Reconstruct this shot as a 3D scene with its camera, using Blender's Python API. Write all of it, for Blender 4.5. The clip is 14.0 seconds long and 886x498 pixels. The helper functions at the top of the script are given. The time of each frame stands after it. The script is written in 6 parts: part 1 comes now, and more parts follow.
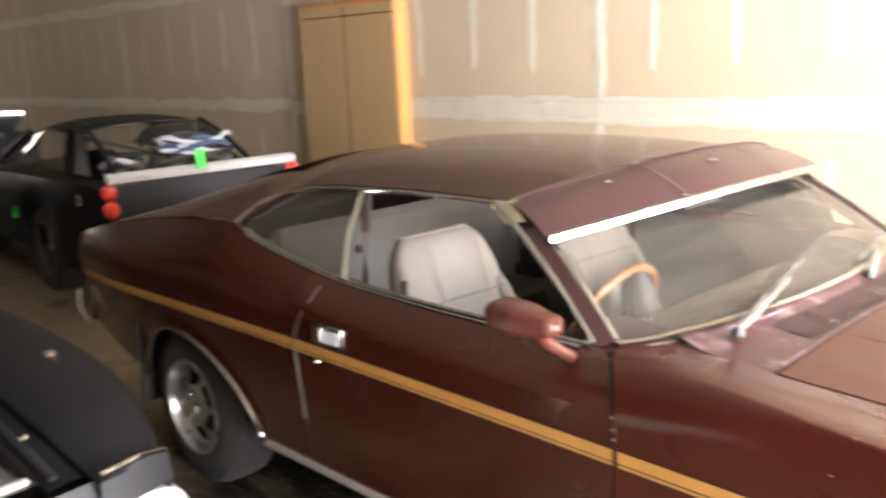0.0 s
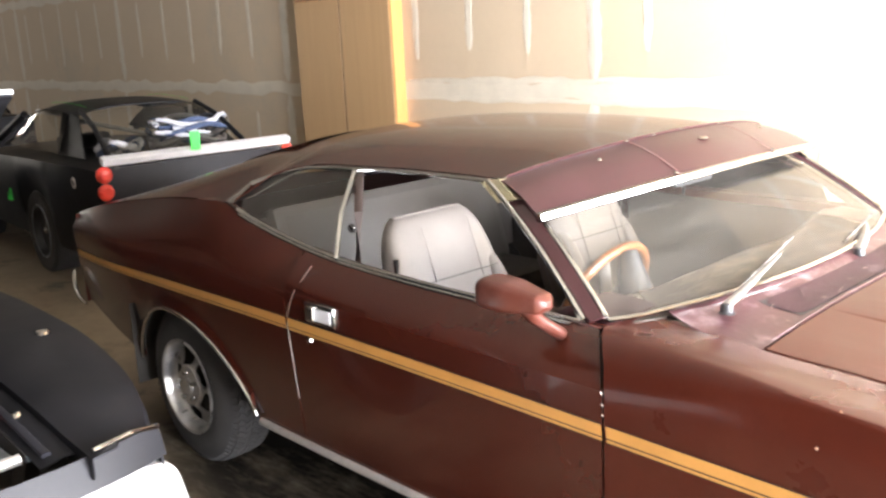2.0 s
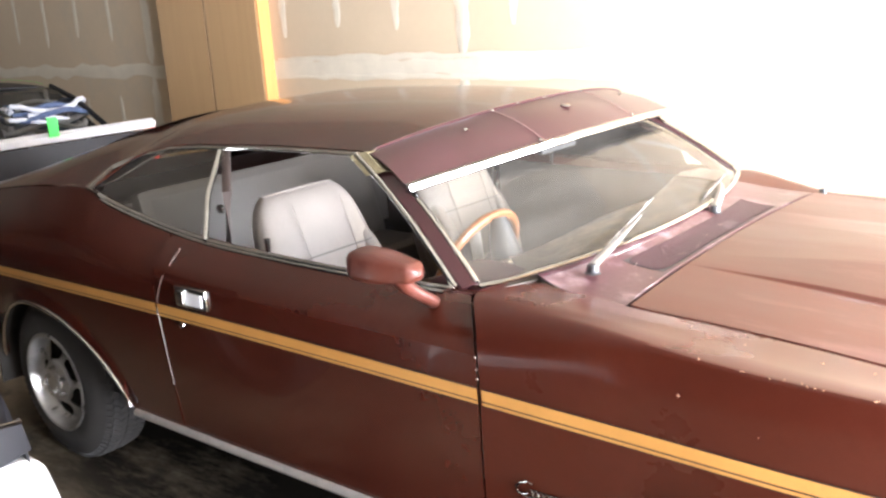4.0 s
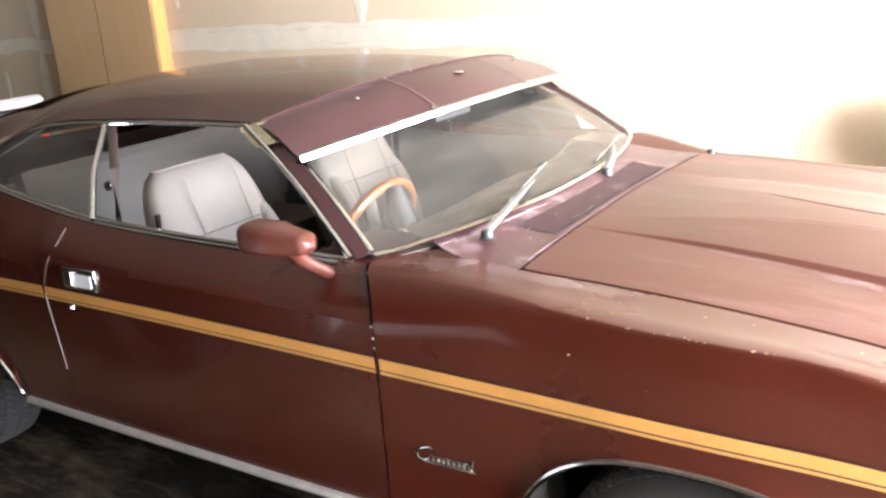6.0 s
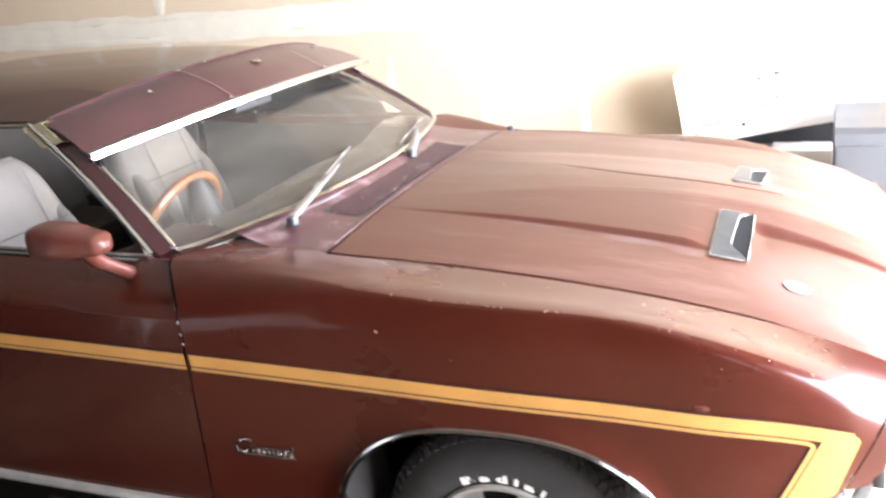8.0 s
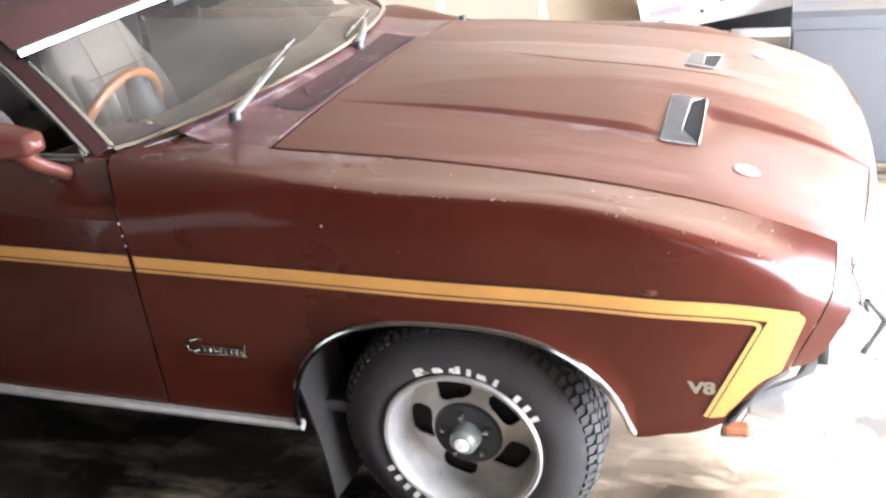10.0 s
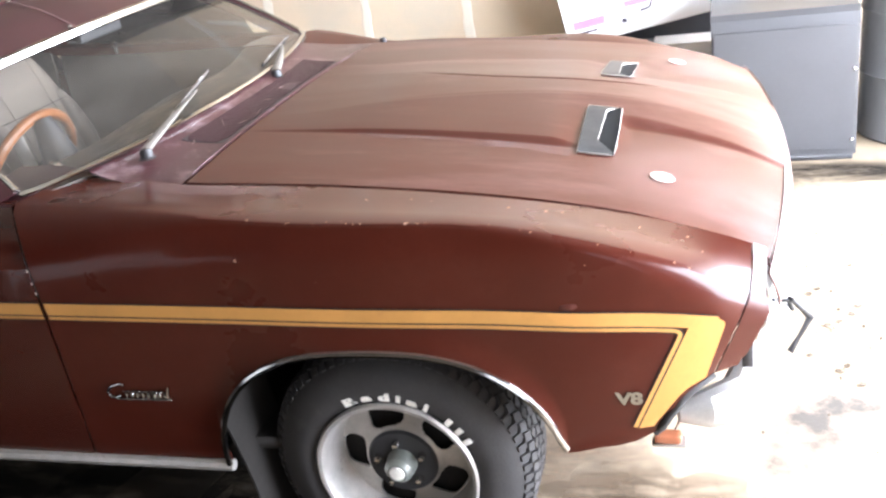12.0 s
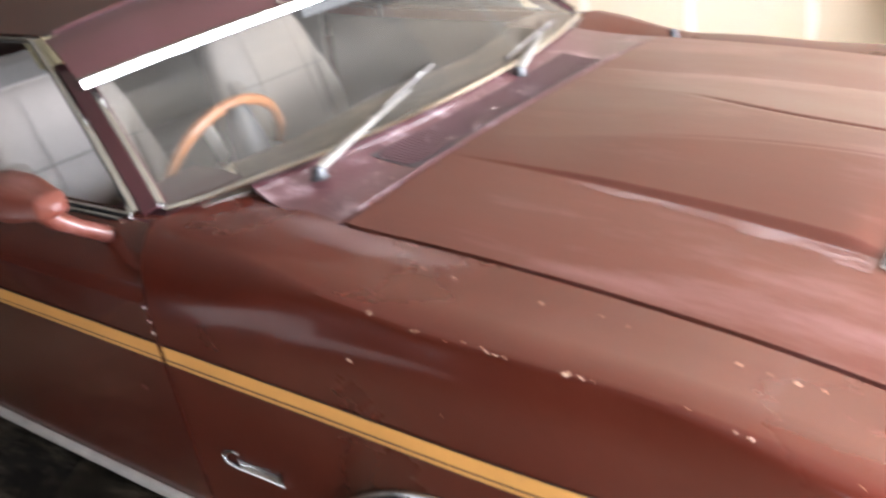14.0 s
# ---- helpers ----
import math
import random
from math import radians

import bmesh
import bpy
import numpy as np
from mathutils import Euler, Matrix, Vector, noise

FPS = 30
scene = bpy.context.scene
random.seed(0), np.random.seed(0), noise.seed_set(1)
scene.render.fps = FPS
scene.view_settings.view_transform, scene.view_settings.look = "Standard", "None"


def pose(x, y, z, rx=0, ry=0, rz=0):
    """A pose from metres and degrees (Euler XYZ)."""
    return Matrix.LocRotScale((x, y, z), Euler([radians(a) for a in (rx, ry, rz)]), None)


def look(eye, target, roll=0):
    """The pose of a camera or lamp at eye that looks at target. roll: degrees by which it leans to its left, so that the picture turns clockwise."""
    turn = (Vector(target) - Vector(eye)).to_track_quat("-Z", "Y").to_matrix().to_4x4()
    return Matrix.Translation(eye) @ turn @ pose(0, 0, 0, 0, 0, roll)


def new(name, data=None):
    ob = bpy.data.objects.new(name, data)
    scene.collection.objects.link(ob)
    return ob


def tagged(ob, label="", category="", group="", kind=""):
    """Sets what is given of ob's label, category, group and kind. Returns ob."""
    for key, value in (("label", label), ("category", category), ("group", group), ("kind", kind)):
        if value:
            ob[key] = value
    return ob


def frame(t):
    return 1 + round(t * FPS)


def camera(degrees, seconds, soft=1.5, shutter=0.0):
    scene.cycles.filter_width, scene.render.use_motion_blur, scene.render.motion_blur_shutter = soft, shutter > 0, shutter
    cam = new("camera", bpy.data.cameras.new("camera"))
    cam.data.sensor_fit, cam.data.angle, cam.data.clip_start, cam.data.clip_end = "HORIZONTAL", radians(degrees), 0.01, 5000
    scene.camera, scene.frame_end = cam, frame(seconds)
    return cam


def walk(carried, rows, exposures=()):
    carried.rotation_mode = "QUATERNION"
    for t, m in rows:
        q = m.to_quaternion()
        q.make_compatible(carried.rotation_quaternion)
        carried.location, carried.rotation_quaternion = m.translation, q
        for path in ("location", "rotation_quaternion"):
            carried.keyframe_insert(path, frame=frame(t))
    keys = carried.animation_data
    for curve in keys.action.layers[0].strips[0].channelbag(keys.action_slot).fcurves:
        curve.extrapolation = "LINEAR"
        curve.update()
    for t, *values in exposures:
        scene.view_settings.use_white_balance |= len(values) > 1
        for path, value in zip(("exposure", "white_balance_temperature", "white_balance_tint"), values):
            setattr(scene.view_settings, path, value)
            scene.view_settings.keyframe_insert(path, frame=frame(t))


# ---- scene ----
cam = camera(51.14, 14.0, soft=2.5, shutter=0.5)
PATH = [
    (0, pose(0.456, -2.573, 1.695, 77.90, 0, 46.90) @ pose(0, 0, 0, 0, 0, -2.82)),
    (0.2, pose(0.444, -2.592, 1.700, 78.49, 0, 50.29) @ pose(0, 0, 0, 0, 0, -2.31)),
    (0.3, pose(0.442, -2.592, 1.705, 78.94, 0, 51.12) @ pose(0, 0, 0, 0, 0, -2.06)),
    (0.5, pose(0.447, -2.594, 1.708, 79.52, 0, 51.57) @ pose(0, 0, 0, 0, 0, -2.15)),
    (1, pose(0.466, -2.593, 1.700, 79.23, 0, 50.78) @ pose(0, 0, 0, 0, 0, -2.82)),
    (1.5, pose(0.472, -2.584, 1.691, 78.27, 0, 48.88) @ pose(0, 0, 0, 0, 0, -2.63)),
    (2, pose(0.476, -2.567, 1.681, 76.88, 0, 46.83) @ pose(0, 0, 0, 0, 0, -2.95)),
    (2.5, pose(0.482, -2.559, 1.678, 76.35, 0, 44.27) @ pose(0, 0, 0, 0, 0, -3.03)),
    (3, pose(0.488, -2.555, 1.674, 75.99, 0, 42.49) @ pose(0, 0, 0, 0, 0, -3.31)),
    (3.2, pose(0.492, -2.554, 1.670, 75.88, 0, 41.90) @ pose(0, 0, 0, 0, 0, -3.50)),
    (5.3, pose(0.521, -2.532, 1.649, 73.74, 0, 35.51) @ pose(0, 0, 0, 0, 0, -4.15)),
    (5.5, pose(0.528, -2.526, 1.647, 73.52, 0, 35.02) @ pose(0, 0, 0, 0, 0, -4.26)),
    (6, pose(0.535, -2.523, 1.649, 73.03, 0, 33.96) @ pose(0, 0, 0, 0, 0, -4.41)),
    (6.5, pose(0.554, -2.521, 1.647, 72.61, 0, 31.08) @ pose(0, 0, 0, 0, 0, -4.39)),
    (7, pose(0.564, -2.523, 1.646, 72.65, 0, 29.40) @ pose(0, 0, 0, 0, 0, -4.73)),
    (7.5, pose(0.581, -2.528, 1.642, 72.88, 0, 27.22) @ pose(0, 0, 0, 0, 0, -4.97)),
    (8, pose(0.604, -2.523, 1.634, 71.54, 0, 23.15) @ pose(0, 0, 0, 0, 0, -5.46)),
    (8.5, pose(0.611, -2.515, 1.618, 69.03, 0, 21.89) @ pose(0, 0, 0, 0, 0, -5.44)),
    (9, pose(0.615, -2.510, 1.608, 67.57, 0, 21.37) @ pose(0, 0, 0, 0, 0, -5.72)),
    (9.2, pose(0.617, -2.506, 1.600, 67.05, 0, 21.53) @ pose(0, 0, 0, 0, 0, -5.92)),
    (11.3, pose(0.651, -2.463, 1.594, 64.13, 0, 19.96) @ pose(0, 0, 0, 0, 0, -7.64)),
    (11.5, pose(0.655, -2.467, 1.586, 65.29, 0, 19.12) @ pose(0, 0, 0, 0, 0, -7.54)),
    (12, pose(0.689, -2.437, 1.586, 66.07, 0, 18.34) @ pose(0, 0, 0, 0, 0, -8.84)),
    (12.5, pose(0.731, -2.324, 1.594, 65.55, 0, 24.52) @ pose(0, 0, 0, 0, 0, -10.74)),
    (13, pose(0.754, -2.158, 1.575, 65.50, 0, 24.94) @ pose(0, 0, 0, 0, 0, -10.40)),
    (13.5, pose(0.719, -1.993, 1.594, 63.96, 0, 28.37) @ pose(0, 0, 0, 0, 0, -7.15)),
    (14, pose(0.656, -1.779, 1.585, 65.37, 0, 39.79) @ pose(0, 0, 0, 0, 0, -8.52)),
]
EXPOSURES = [(0, 0.17, 6600, 15), (0.5, 0.32, 6600, 15), (1, 0.45, 6500, 15), (2.5, 0.62, 6250, 15), (5.5, 0.43, 6050, 15), (7.5, 0.12, 5950, 15), (9, -0.11, 5800, 15), (11.5, -0.43, 5800, 15), (12.5, -0.57, 5750, 15), (13, -0.43, 5700, 15), (13.5, -0.25, 5650, 15), (14, -0.12, 5900, 15)]
walk(cam, PATH, EXPOSURES)

# ---- daylight ----
world = bpy.data.worlds.new("world")
scene.world = world
world.use_nodes = True
nt = world.node_tree
sky = nt.nodes.new("ShaderNodeTexSky")
sky.sky_type, sky.sun_disc = "NISHITA", False
sky.sun_elevation, sky.sun_rotation = radians(40), radians(108)
nt.links.new(sky.outputs[0], nt.nodes["Background"].inputs[0])
nt.nodes["Background"].inputs[1].default_value = 0.12

sun_data = bpy.data.lights.new("sun", "SUN")
sun_data.energy, sun_data.angle, sun_data.color = 5.0, radians(0.5), (1.0, 0.96, 0.90)
sun = new("sun", sun_data)
sun.matrix_world = look((12.4, -4.0, 10.5), (0.4, 0.0, 0))


def area(name, eye, target, w, h, energy, color):
    data = bpy.data.lights.new(name, "AREA")
    data.shape, data.size, data.size_y, data.energy, data.color = "RECTANGLE", w, h, energy, color
    ob = new(name, data)
    ob.matrix_world = look(eye, target)
    return ob


# skylight at the open roller door; side and rear fills are invented, unseen
area("door_daylight", (2.6, 0.40, 1.08), (0, 0.40, 1.08), 5.0, 2.0, 1930, (0.97, 0.99, 1.0))
area("side_fill", (2.6, -6.3, 1.08), (-3.0, -5.6, 1.0), 3.6, 2.0, 85, (0.98, 0.98, 0.97))
area("rear_fill", (-25.85, 0.8, 1.55), (0, 0.2, 1.2), 3.6, 3.0, 290, (1.0, 0.93, 0.80))

# ---- materials ----
def mat(name, base, rough=0.5, metal=0.0, vary=0.15, scale=6.0, bump=0.0, bump_scale=60.0, second=None,
        spot=None, spot_scale=3.0, spot_at=0.6, spot_soft=0.12, coat_rough=0.07, coat=0.0, rough_vary=0.1, stretch=(1, 1, 1)):
    """A principled material with large stains, fine grain, optional patches of a second colour and bump."""
    m = bpy.data.materials.new(name)
    m.use_nodes = True
    t = m.node_tree
    bsdf = t.nodes["Principled BSDF"]

    def node(kind, **kw):
        n = t.nodes.new(kind)
        for k, v in kw.items():
            n.inputs[k].default_value = v
        return n

    co = t.nodes.new("ShaderNodeTexCoord")
    mp = node("ShaderNodeMapping", Scale=stretch)
    t.links.new(co.outputs["Object"], mp.inputs["Vector"])
    big = node("ShaderNodeTexNoise", Scale=scale, Detail=6.0, Roughness=0.62)
    fine = node("ShaderNodeTexNoise", Scale=scale * 13, Detail=4.0, Roughness=0.6)
    for n in (big, fine):
        t.links.new(mp.outputs[0], n.inputs["Vector"])
    add = t.nodes.new("ShaderNodeMath")
    add.operation = "MULTIPLY_ADD"
    add.inputs[1].default_value = 0.35
    t.links.new(fine.outputs["Fac"], add.inputs[0])
    t.links.new(big.outputs["Fac"], add.inputs[2])
    ramp = t.nodes.new("ShaderNodeValToRGB")
    lo = [c * (1 - vary) for c in base]
    hi = [min(1, c * (1 + vary)) for c in (second or base)]
    ramp.color_ramp.elements[0].position, ramp.color_ramp.elements[1].position = 0.42, 0.92
    ramp.color_ramp.elements[0].color, ramp.color_ramp.elements[1].color = (*lo, 1), (*hi, 1)
    t.links.new(add.outputs[0], ramp.inputs[0])
    colour = ramp.outputs[0]
    if spot:
        sp = node("ShaderNodeTexNoise", Scale=spot_scale, Detail=8.0, Roughness=0.7)
        t.links.new(mp.outputs[0], sp.inputs["Vector"])
        sr = t.nodes.new("ShaderNodeValToRGB")
        sr.color_ramp.elements[0].position, sr.color_ramp.elements[1].position = spot_at, min(1, spot_at + spot_soft)
        t.links.new(sp.outputs["Fac"], sr.inputs[0])
        mix = t.nodes.new("ShaderNodeMixRGB")
        mix.inputs[2].default_value = (*spot, 1)
        t.links.new(sr.outputs[0], mix.inputs[0])
        t.links.new(colour, mix.inputs[1])
        colour = mix.outputs[0]
    t.links.new(colour, bsdf.inputs["Base Color"])
    rr = t.nodes.new("ShaderNodeMapRange")
    rr.inputs["To Min"].default_value, rr.inputs["To Max"].default_value = max(0.02, rough - rough_vary), min(1, rough + rough_vary)
    t.links.new(big.outputs["Fac"], rr.inputs["Value"])
    t.links.new(rr.outputs[0], bsdf.inputs["Roughness"])
    bsdf.inputs["Metallic"].default_value = metal
    bsdf.inputs["Coat Weight"].default_value = coat
    bsdf.inputs["Coat Roughness"].default_value = coat_rough
    if bump:
        bn = node("ShaderNodeTexNoise", Scale=bump_scale, Detail=5.0)
        t.links.new(mp.outputs[0], bn.inputs["Vector"])
        b = node("ShaderNodeBump", Strength=bump, Distance=0.004)
        t.links.new(bn.outputs["Fac"], b.inputs["Height"])
        t.links.new(b.outputs[0], bsdf.inputs["Normal"])
    return m


def glass(name, tint, rough=0.03, dust=0.1):
    """A thin pane: clear with a film of dust on it."""
    m = bpy.data.materials.new(name)
    m.use_nodes = True
    t = m.node_tree
    out = t.nodes["Material Output"]
    t.nodes.remove(t.nodes["Principled BSDF"])
    tr = t.nodes.new("ShaderNodeBsdfTransparent")
    tr.inputs[0].default_value = (*tint, 1)
    gl = t.nodes.new("ShaderNodeBsdfGlossy")
    gl.inputs["Roughness"].default_value = rough
    df = t.nodes.new("ShaderNodeBsdfDiffuse")
    df.inputs[0].default_value = (0.5, 0.46, 0.4, 1)
    fr = t.nodes.new("ShaderNodeFresnel")
    fr.inputs[0].default_value = 1.45
    m1, m2 = t.nodes.new("ShaderNodeMixShader"), t.nodes.new("ShaderNodeMixShader")
    no = t.nodes.new("ShaderNodeTexNoise")
    no.inputs["Scale"].default_value, no.inputs["Detail"].default_value = 5.0, 6.0
    mu = t.nodes.new("ShaderNodeMath")
    mu.operation = "MULTIPLY"
    mu.inputs[1].default_value = dust * 2
    t.links.new(no.outputs["Fac"], mu.inputs[0])
    t.links.new(mu.outputs[0], m1.inputs[0])
    t.links.new(tr.outputs[0], m1.inputs[1])
    t.links.new(df.outputs[0], m1.inputs[2])
    t.links.new(fr.outputs[0], m2.inputs[0])
    t.links.new(m1.outputs[0], m2.inputs[1])
    t.links.new(gl.outputs[0], m2.inputs[2])
    t.links.new(m2.outputs[0], out.inputs[0])
    return m


PAINT = mat("brown_paint", (0.049, 0.0088, 0.0046), 0.28, 0, 0.16, 1.6, 0, 150, spot=(0.066, 0.0145, 0.0084), spot_scale=3.0, spot_at=0.50, spot_soft=0.26, coat=0.24, coat_rough=0.06, rough_vary=0.10)
SHINY = mat("polished_brown_paint", (0.041, 0.0080, 0.0044), 0.24, 0, 0.16, 1.6, 0, 150, spot=(0.055, 0.0128, 0.0075), spot_scale=3.0, spot_at=0.50, spot_soft=0.26, coat=0.40, coat_rough=0.05, rough_vary=0.08)
# faded paint; also puts reflected light into the headlamp surrounds' and dent's colour
FADED_LIT = mat("faded_and_sunlit_brown_paint", (0.068, 0.0178, 0.0110), 0.37, 0, 0.18, 2.0, 0.02, 260, spot=(0.150, 0.072, 0.066), spot_scale=3.0, spot_at=0.51, spot_soft=0.26, coat=0.16, coat_rough=0.17, rough_vary=0.14, stretch=(0.4, 1.7, 1))
COWL = mat("chalky_purple_brown_paint", (0.072, 0.027, 0.030), 0.40, 0, 0.3, 7.0, 0.2, 160, spot=(0.27, 0.19, 0.205), spot_scale=8, spot_at=0.53, spot_soft=0.20, coat=0.2)
VENT = mat("dull_purple_vent_plastic", (0.055, 0.024, 0.029), 0.5, 0, 0.3, 9, 0.2, 120, spot=(0.16, 0.11, 0.12), spot_scale=7, spot_at=0.58, spot_soft=0.15)
VISOR = mat("purple_brown_visor_paint", (0.036, 0.0092, 0.0110), 0.36, 0, 0.15, 4.0, 0.03, 220, spot=(0.048, 0.015, 0.019), spot_scale=4, spot_at=0.5, spot_soft=0.3, coat=0.35)
GOLD = mat("gold_stripe", (0.45, 0.225, 0.058), 0.4, 0, 0.12, 8, spot=(0.36, 0.18, 0.055), spot_scale=9, spot_at=0.62)
BLACK = mat("black_line", (0.012, 0.010, 0.010), 0.5)
CHROME = mat("chrome", (0.52, 0.515, 0.50), 0.13, 1.0, 0.14, 25, spot=(0.24, 0.21, 0.17), spot_scale=30, spot_at=0.60)
DULL = mat("dull_alloy", (0.44, 0.42, 0.39), 0.36, 0.5, 0.18, 20, 0.1, 150, spot=(0.26, 0.24, 0.21), spot_scale=24, spot_at=0.6)
WIPER = mat("worn_silver_wiper_paint", (0.30, 0.285, 0.26), 0.42, 0.35, 0.2, 30, 0.1, 150, spot=(0.14, 0.12, 0.10), spot_scale=40, spot_at=0.6)
RIMM = mat("worn_polished_rim_alloy", (0.36, 0.355, 0.35), 0.30, 0.85, 0.2, 18, 0.1, 150, spot=(0.20, 0.19, 0.175), spot_scale=20, spot_at=0.6)
GILT = mat("yellowed_bright_metal", (0.72, 0.66, 0.46), 0.24, 0.9, 0.2, 40, 0.5, 70, spot=(0.25, 0.2, 0.1), spot_scale=50, spot_at=0.66)
RUBBER = mat("tyre_rubber", (0.030, 0.028, 0.027), 0.7, 0, 0.3, 12, 0.2, 160, spot=(0.06, 0.055, 0.05), spot_scale=8, spot_at=0.58, spot_soft=0.2)
WHITELET = mat("raised_white_lettering", (0.72, 0.7, 0.64), 0.6, 0, 0.12, 40)
VINYL = mat("grey_tan_vinyl", (0.205, 0.180, 0.160), 0.32, 0, 0.08, 6, 0.2, 220, coat=0.4, coat_rough=0.12)
VINYLD = mat("dark_door_trim_vinyl", (0.085, 0.075, 0.066), 0.5, 0, 0.15, 8, 0.2, 180)
DASH = mat("worn_brown_dash", (0.075, 0.060, 0.046), 0.45, 0, 0.3, 7, 0.6, 50, spot=(0.24, 0.19, 0.135), spot_scale=4, spot_at=0.50, spot_soft=0.22, stretch=(2.2, 0.7, 1))
WOODR = mat("wood_rim", (0.22, 0.085, 0.030), 0.3, 0, 0.3, 30, coat=0.4, stretch=(1, 6, 1))
DARKPL = mat("dark_plastic", (0.03, 0.03, 0.032), 0.45, 0, 0.2, 15)
UNDER = mat("underseal_and_shade_black", (0.02, 0.018, 0.016), 0.85, 0, 0.3, 8, 0.6, 40)
GLASS = glass("windscreen_glass", (0.88, 0.88, 0.83), 0.03, 0.055)
SIDEGL = glass("side_glass", (0.9, 0.9, 0.87), 0.02, 0.03)
AMBER = mat("amber_lens", (0.36, 0.13, 0.065), 0.2, 0, 0.1, 30, coat=0.5)
REDLENS = mat("red_lens", (0.75, 0.06, 0.04), 0.25, 0, 0.1, 30, coat=0.5)
MATBLACK = mat("matt_black_paint", (0.0085, 0.0085, 0.0105), 0.46, 0, 0.25, 4, 0.08, 150, spot=(0.015, 0.015, 0.018), spot_scale=4, spot_at=0.6, spot_soft=0.25)
SATIN = mat("satin_black_paint", (0.017, 0.017, 0.021), 0.36, 0, 0.25, 4, 0.05, 150)
WALL = mat("bare_plasterboard", (0.56, 0.45, 0.318), 0.9, 0, 0.05, 1.2, 0.08, 120, spot=(0.50, 0.425, 0.32), spot_scale=0.8, spot_at=0.55)
MUD = mat("joint_compound", (0.64, 0.585, 0.48), 0.85, 0, 0.08, 5, 0.25, 50, spot=(0.6, 0.55, 0.46), spot_scale=6, spot_at=0.58)
CONC = mat("stained_concrete", (0.215, 0.168, 0.112), 0.66, 0, 0.28, 0.9, 0.25, 70, second=(0.275, 0.215, 0.145), spot=(0.055, 0.047, 0.038), spot_scale=1.5, spot_at=0.55)
APRON = mat("pale_concrete_apron", (0.42, 0.40, 0.36), 0.85, 0, 0.15, 1.5, 0.3, 60)
CEIL = mat("ceiling_board", (0.27, 0.245, 0.20), 0.9, 0, 0.05, 1.0, 0.05, 80)
PINE = mat("varnished_pine_door", (0.49, 0.315, 0.155), 0.42, 0, 0.04, 2.2, 0.04, 90, second=(0.52, 0.34, 0.175), coat=0.15, stretch=(7, 7, 0.25))
LITTER = mat("dry_leaf_litter", (0.085, 0.062, 0.040), 0.85, 0, 0.35, 30)
GAPM = mat("shaded_pine_gap", (0.10, 0.055, 0.028), 0.8, 0, 0.2, 10)
PINEE = mat("orange_pine_edge", (0.66, 0.31, 0.10), 0.45, 0, 0.15, 4, stretch=(6, 6, 0.5))
DRUMM = mat("pale_grey_drum_paint", (0.17, 0.172, 0.172), 0.45, 0.1, 0.1, 4, 0.05, 120, spot=(0.12, 0.12, 0.12), spot_scale=6, spot_at=0.66)
GREYM = mat("grey_enamelled_steel", (0.049, 0.049, 0.051), 0.5, 0.1, 0.1, 4, 0.05, 120, spot=(0.05, 0.051, 0.054), spot_scale=7, spot_at=0.68)
CARD = mat("white_printed_card", (0.80, 0.79, 0.77), 0.6, 0, 0.04, 6)
PINK = mat("pink_print", (0.70, 0.22, 0.52), 0.6, 0, 0.08, 20)
INK = mat("dark_print", (0.06, 0.05, 0.07), 0.6)
TIMBER = mat("rough_timber", (0.33, 0.16, 0.075), 0.75, 0, 0.25, 6, 0.3, 60, stretch=(1, 6, 6))
GREEN = mat("fluorescent_green_tag", (0.05, 0.80, 0.09), 0.55, 0, 0.06, 20)
BLUE = mat("blue_cloth", (0.06, 0.085, 0.16), 0.8, 0, 0.35, 12, 0.5, 50, spot=(0.25, 0.28, 0.34), spot_scale=9, spot_at=0.6)
ROPE = mat("pale_hose", (0.5, 0.52, 0.58), 0.6, 0, 0.2, 20)
GEL = mat("dulled_white_gelcoat", (0.42, 0.41, 0.395), 0.5, 0, 0.06, 5)
PRIMER = mat("white_gelcoat", (0.82, 0.81, 0.79), 0.4, 0, 0.05, 5)
BAYM = mat("blue_grey_bay_metal", (0.26, 0.28, 0.32), 0.30, 0.45, 0.35, 9, 0.4, 60, spot=(0.03, 0.029, 0.03), spot_scale=8, spot_at=0.58)
SPOTW = mat("bare_filler_white", (0.72, 0.66, 0.62), 0.5, 0, 0.1, 30)
CHIP = mat("chipped_paint_primer", (0.40, 0.25, 0.17), 0.7, 0, 0.2, 40)
SILVER = mat("polished_silver_strip", (0.84, 0.85, 0.89), 0.36, 0.35, 0.06, 12)
SCOOPM = mat("grey_scoop_metal", (0.060, 0.062, 0.064), 0.45, 0.1, 0.35, 25, 0.1, 120)
MOUTHM = mat("shaded_grey_opening", (0.011, 0.012, 0.013), 0.85, 0, 0.25, 20)
HEADL = mat("brown_headlining", (0.09, 0.075, 0.06), 0.8, 0, 0.1, 6)
# unseen walls, made dark so they add little to the paint's reflections
SOUTHB = mat("dark_unseen_wall", (0.16, 0.13, 0.10), 0.8, 0, 0.2, 2, 0.2, 60)
TINT = glass("tinted_far_glass", (0.62, 0.60, 0.55), 0.03, 0.05)
HOODIN = mat("grimy_black_pressing", (0.004, 0.004, 0.0046), 0.55, 0, 0.5, 9, 1.0, 22, spot=(0.016, 0.016, 0.020), spot_scale=9, spot_at=0.54, spot_soft=0.25)
STRAP = mat("dark_brown_webbing", (0.035, 0.02, 0.014), 0.7, 0, 0.15, 40)
for black in (MATBLACK, SATIN, HOODIN, UNDER, SCOOPM, MOUTHM):
    black.node_tree.nodes["Principled BSDF"].inputs["Specular IOR Level"].default_value = 0.22
PINPL = mat("chalky_pink_plate", (0.46, 0.34, 0.31), 0.5, 0, 0.12, 20)
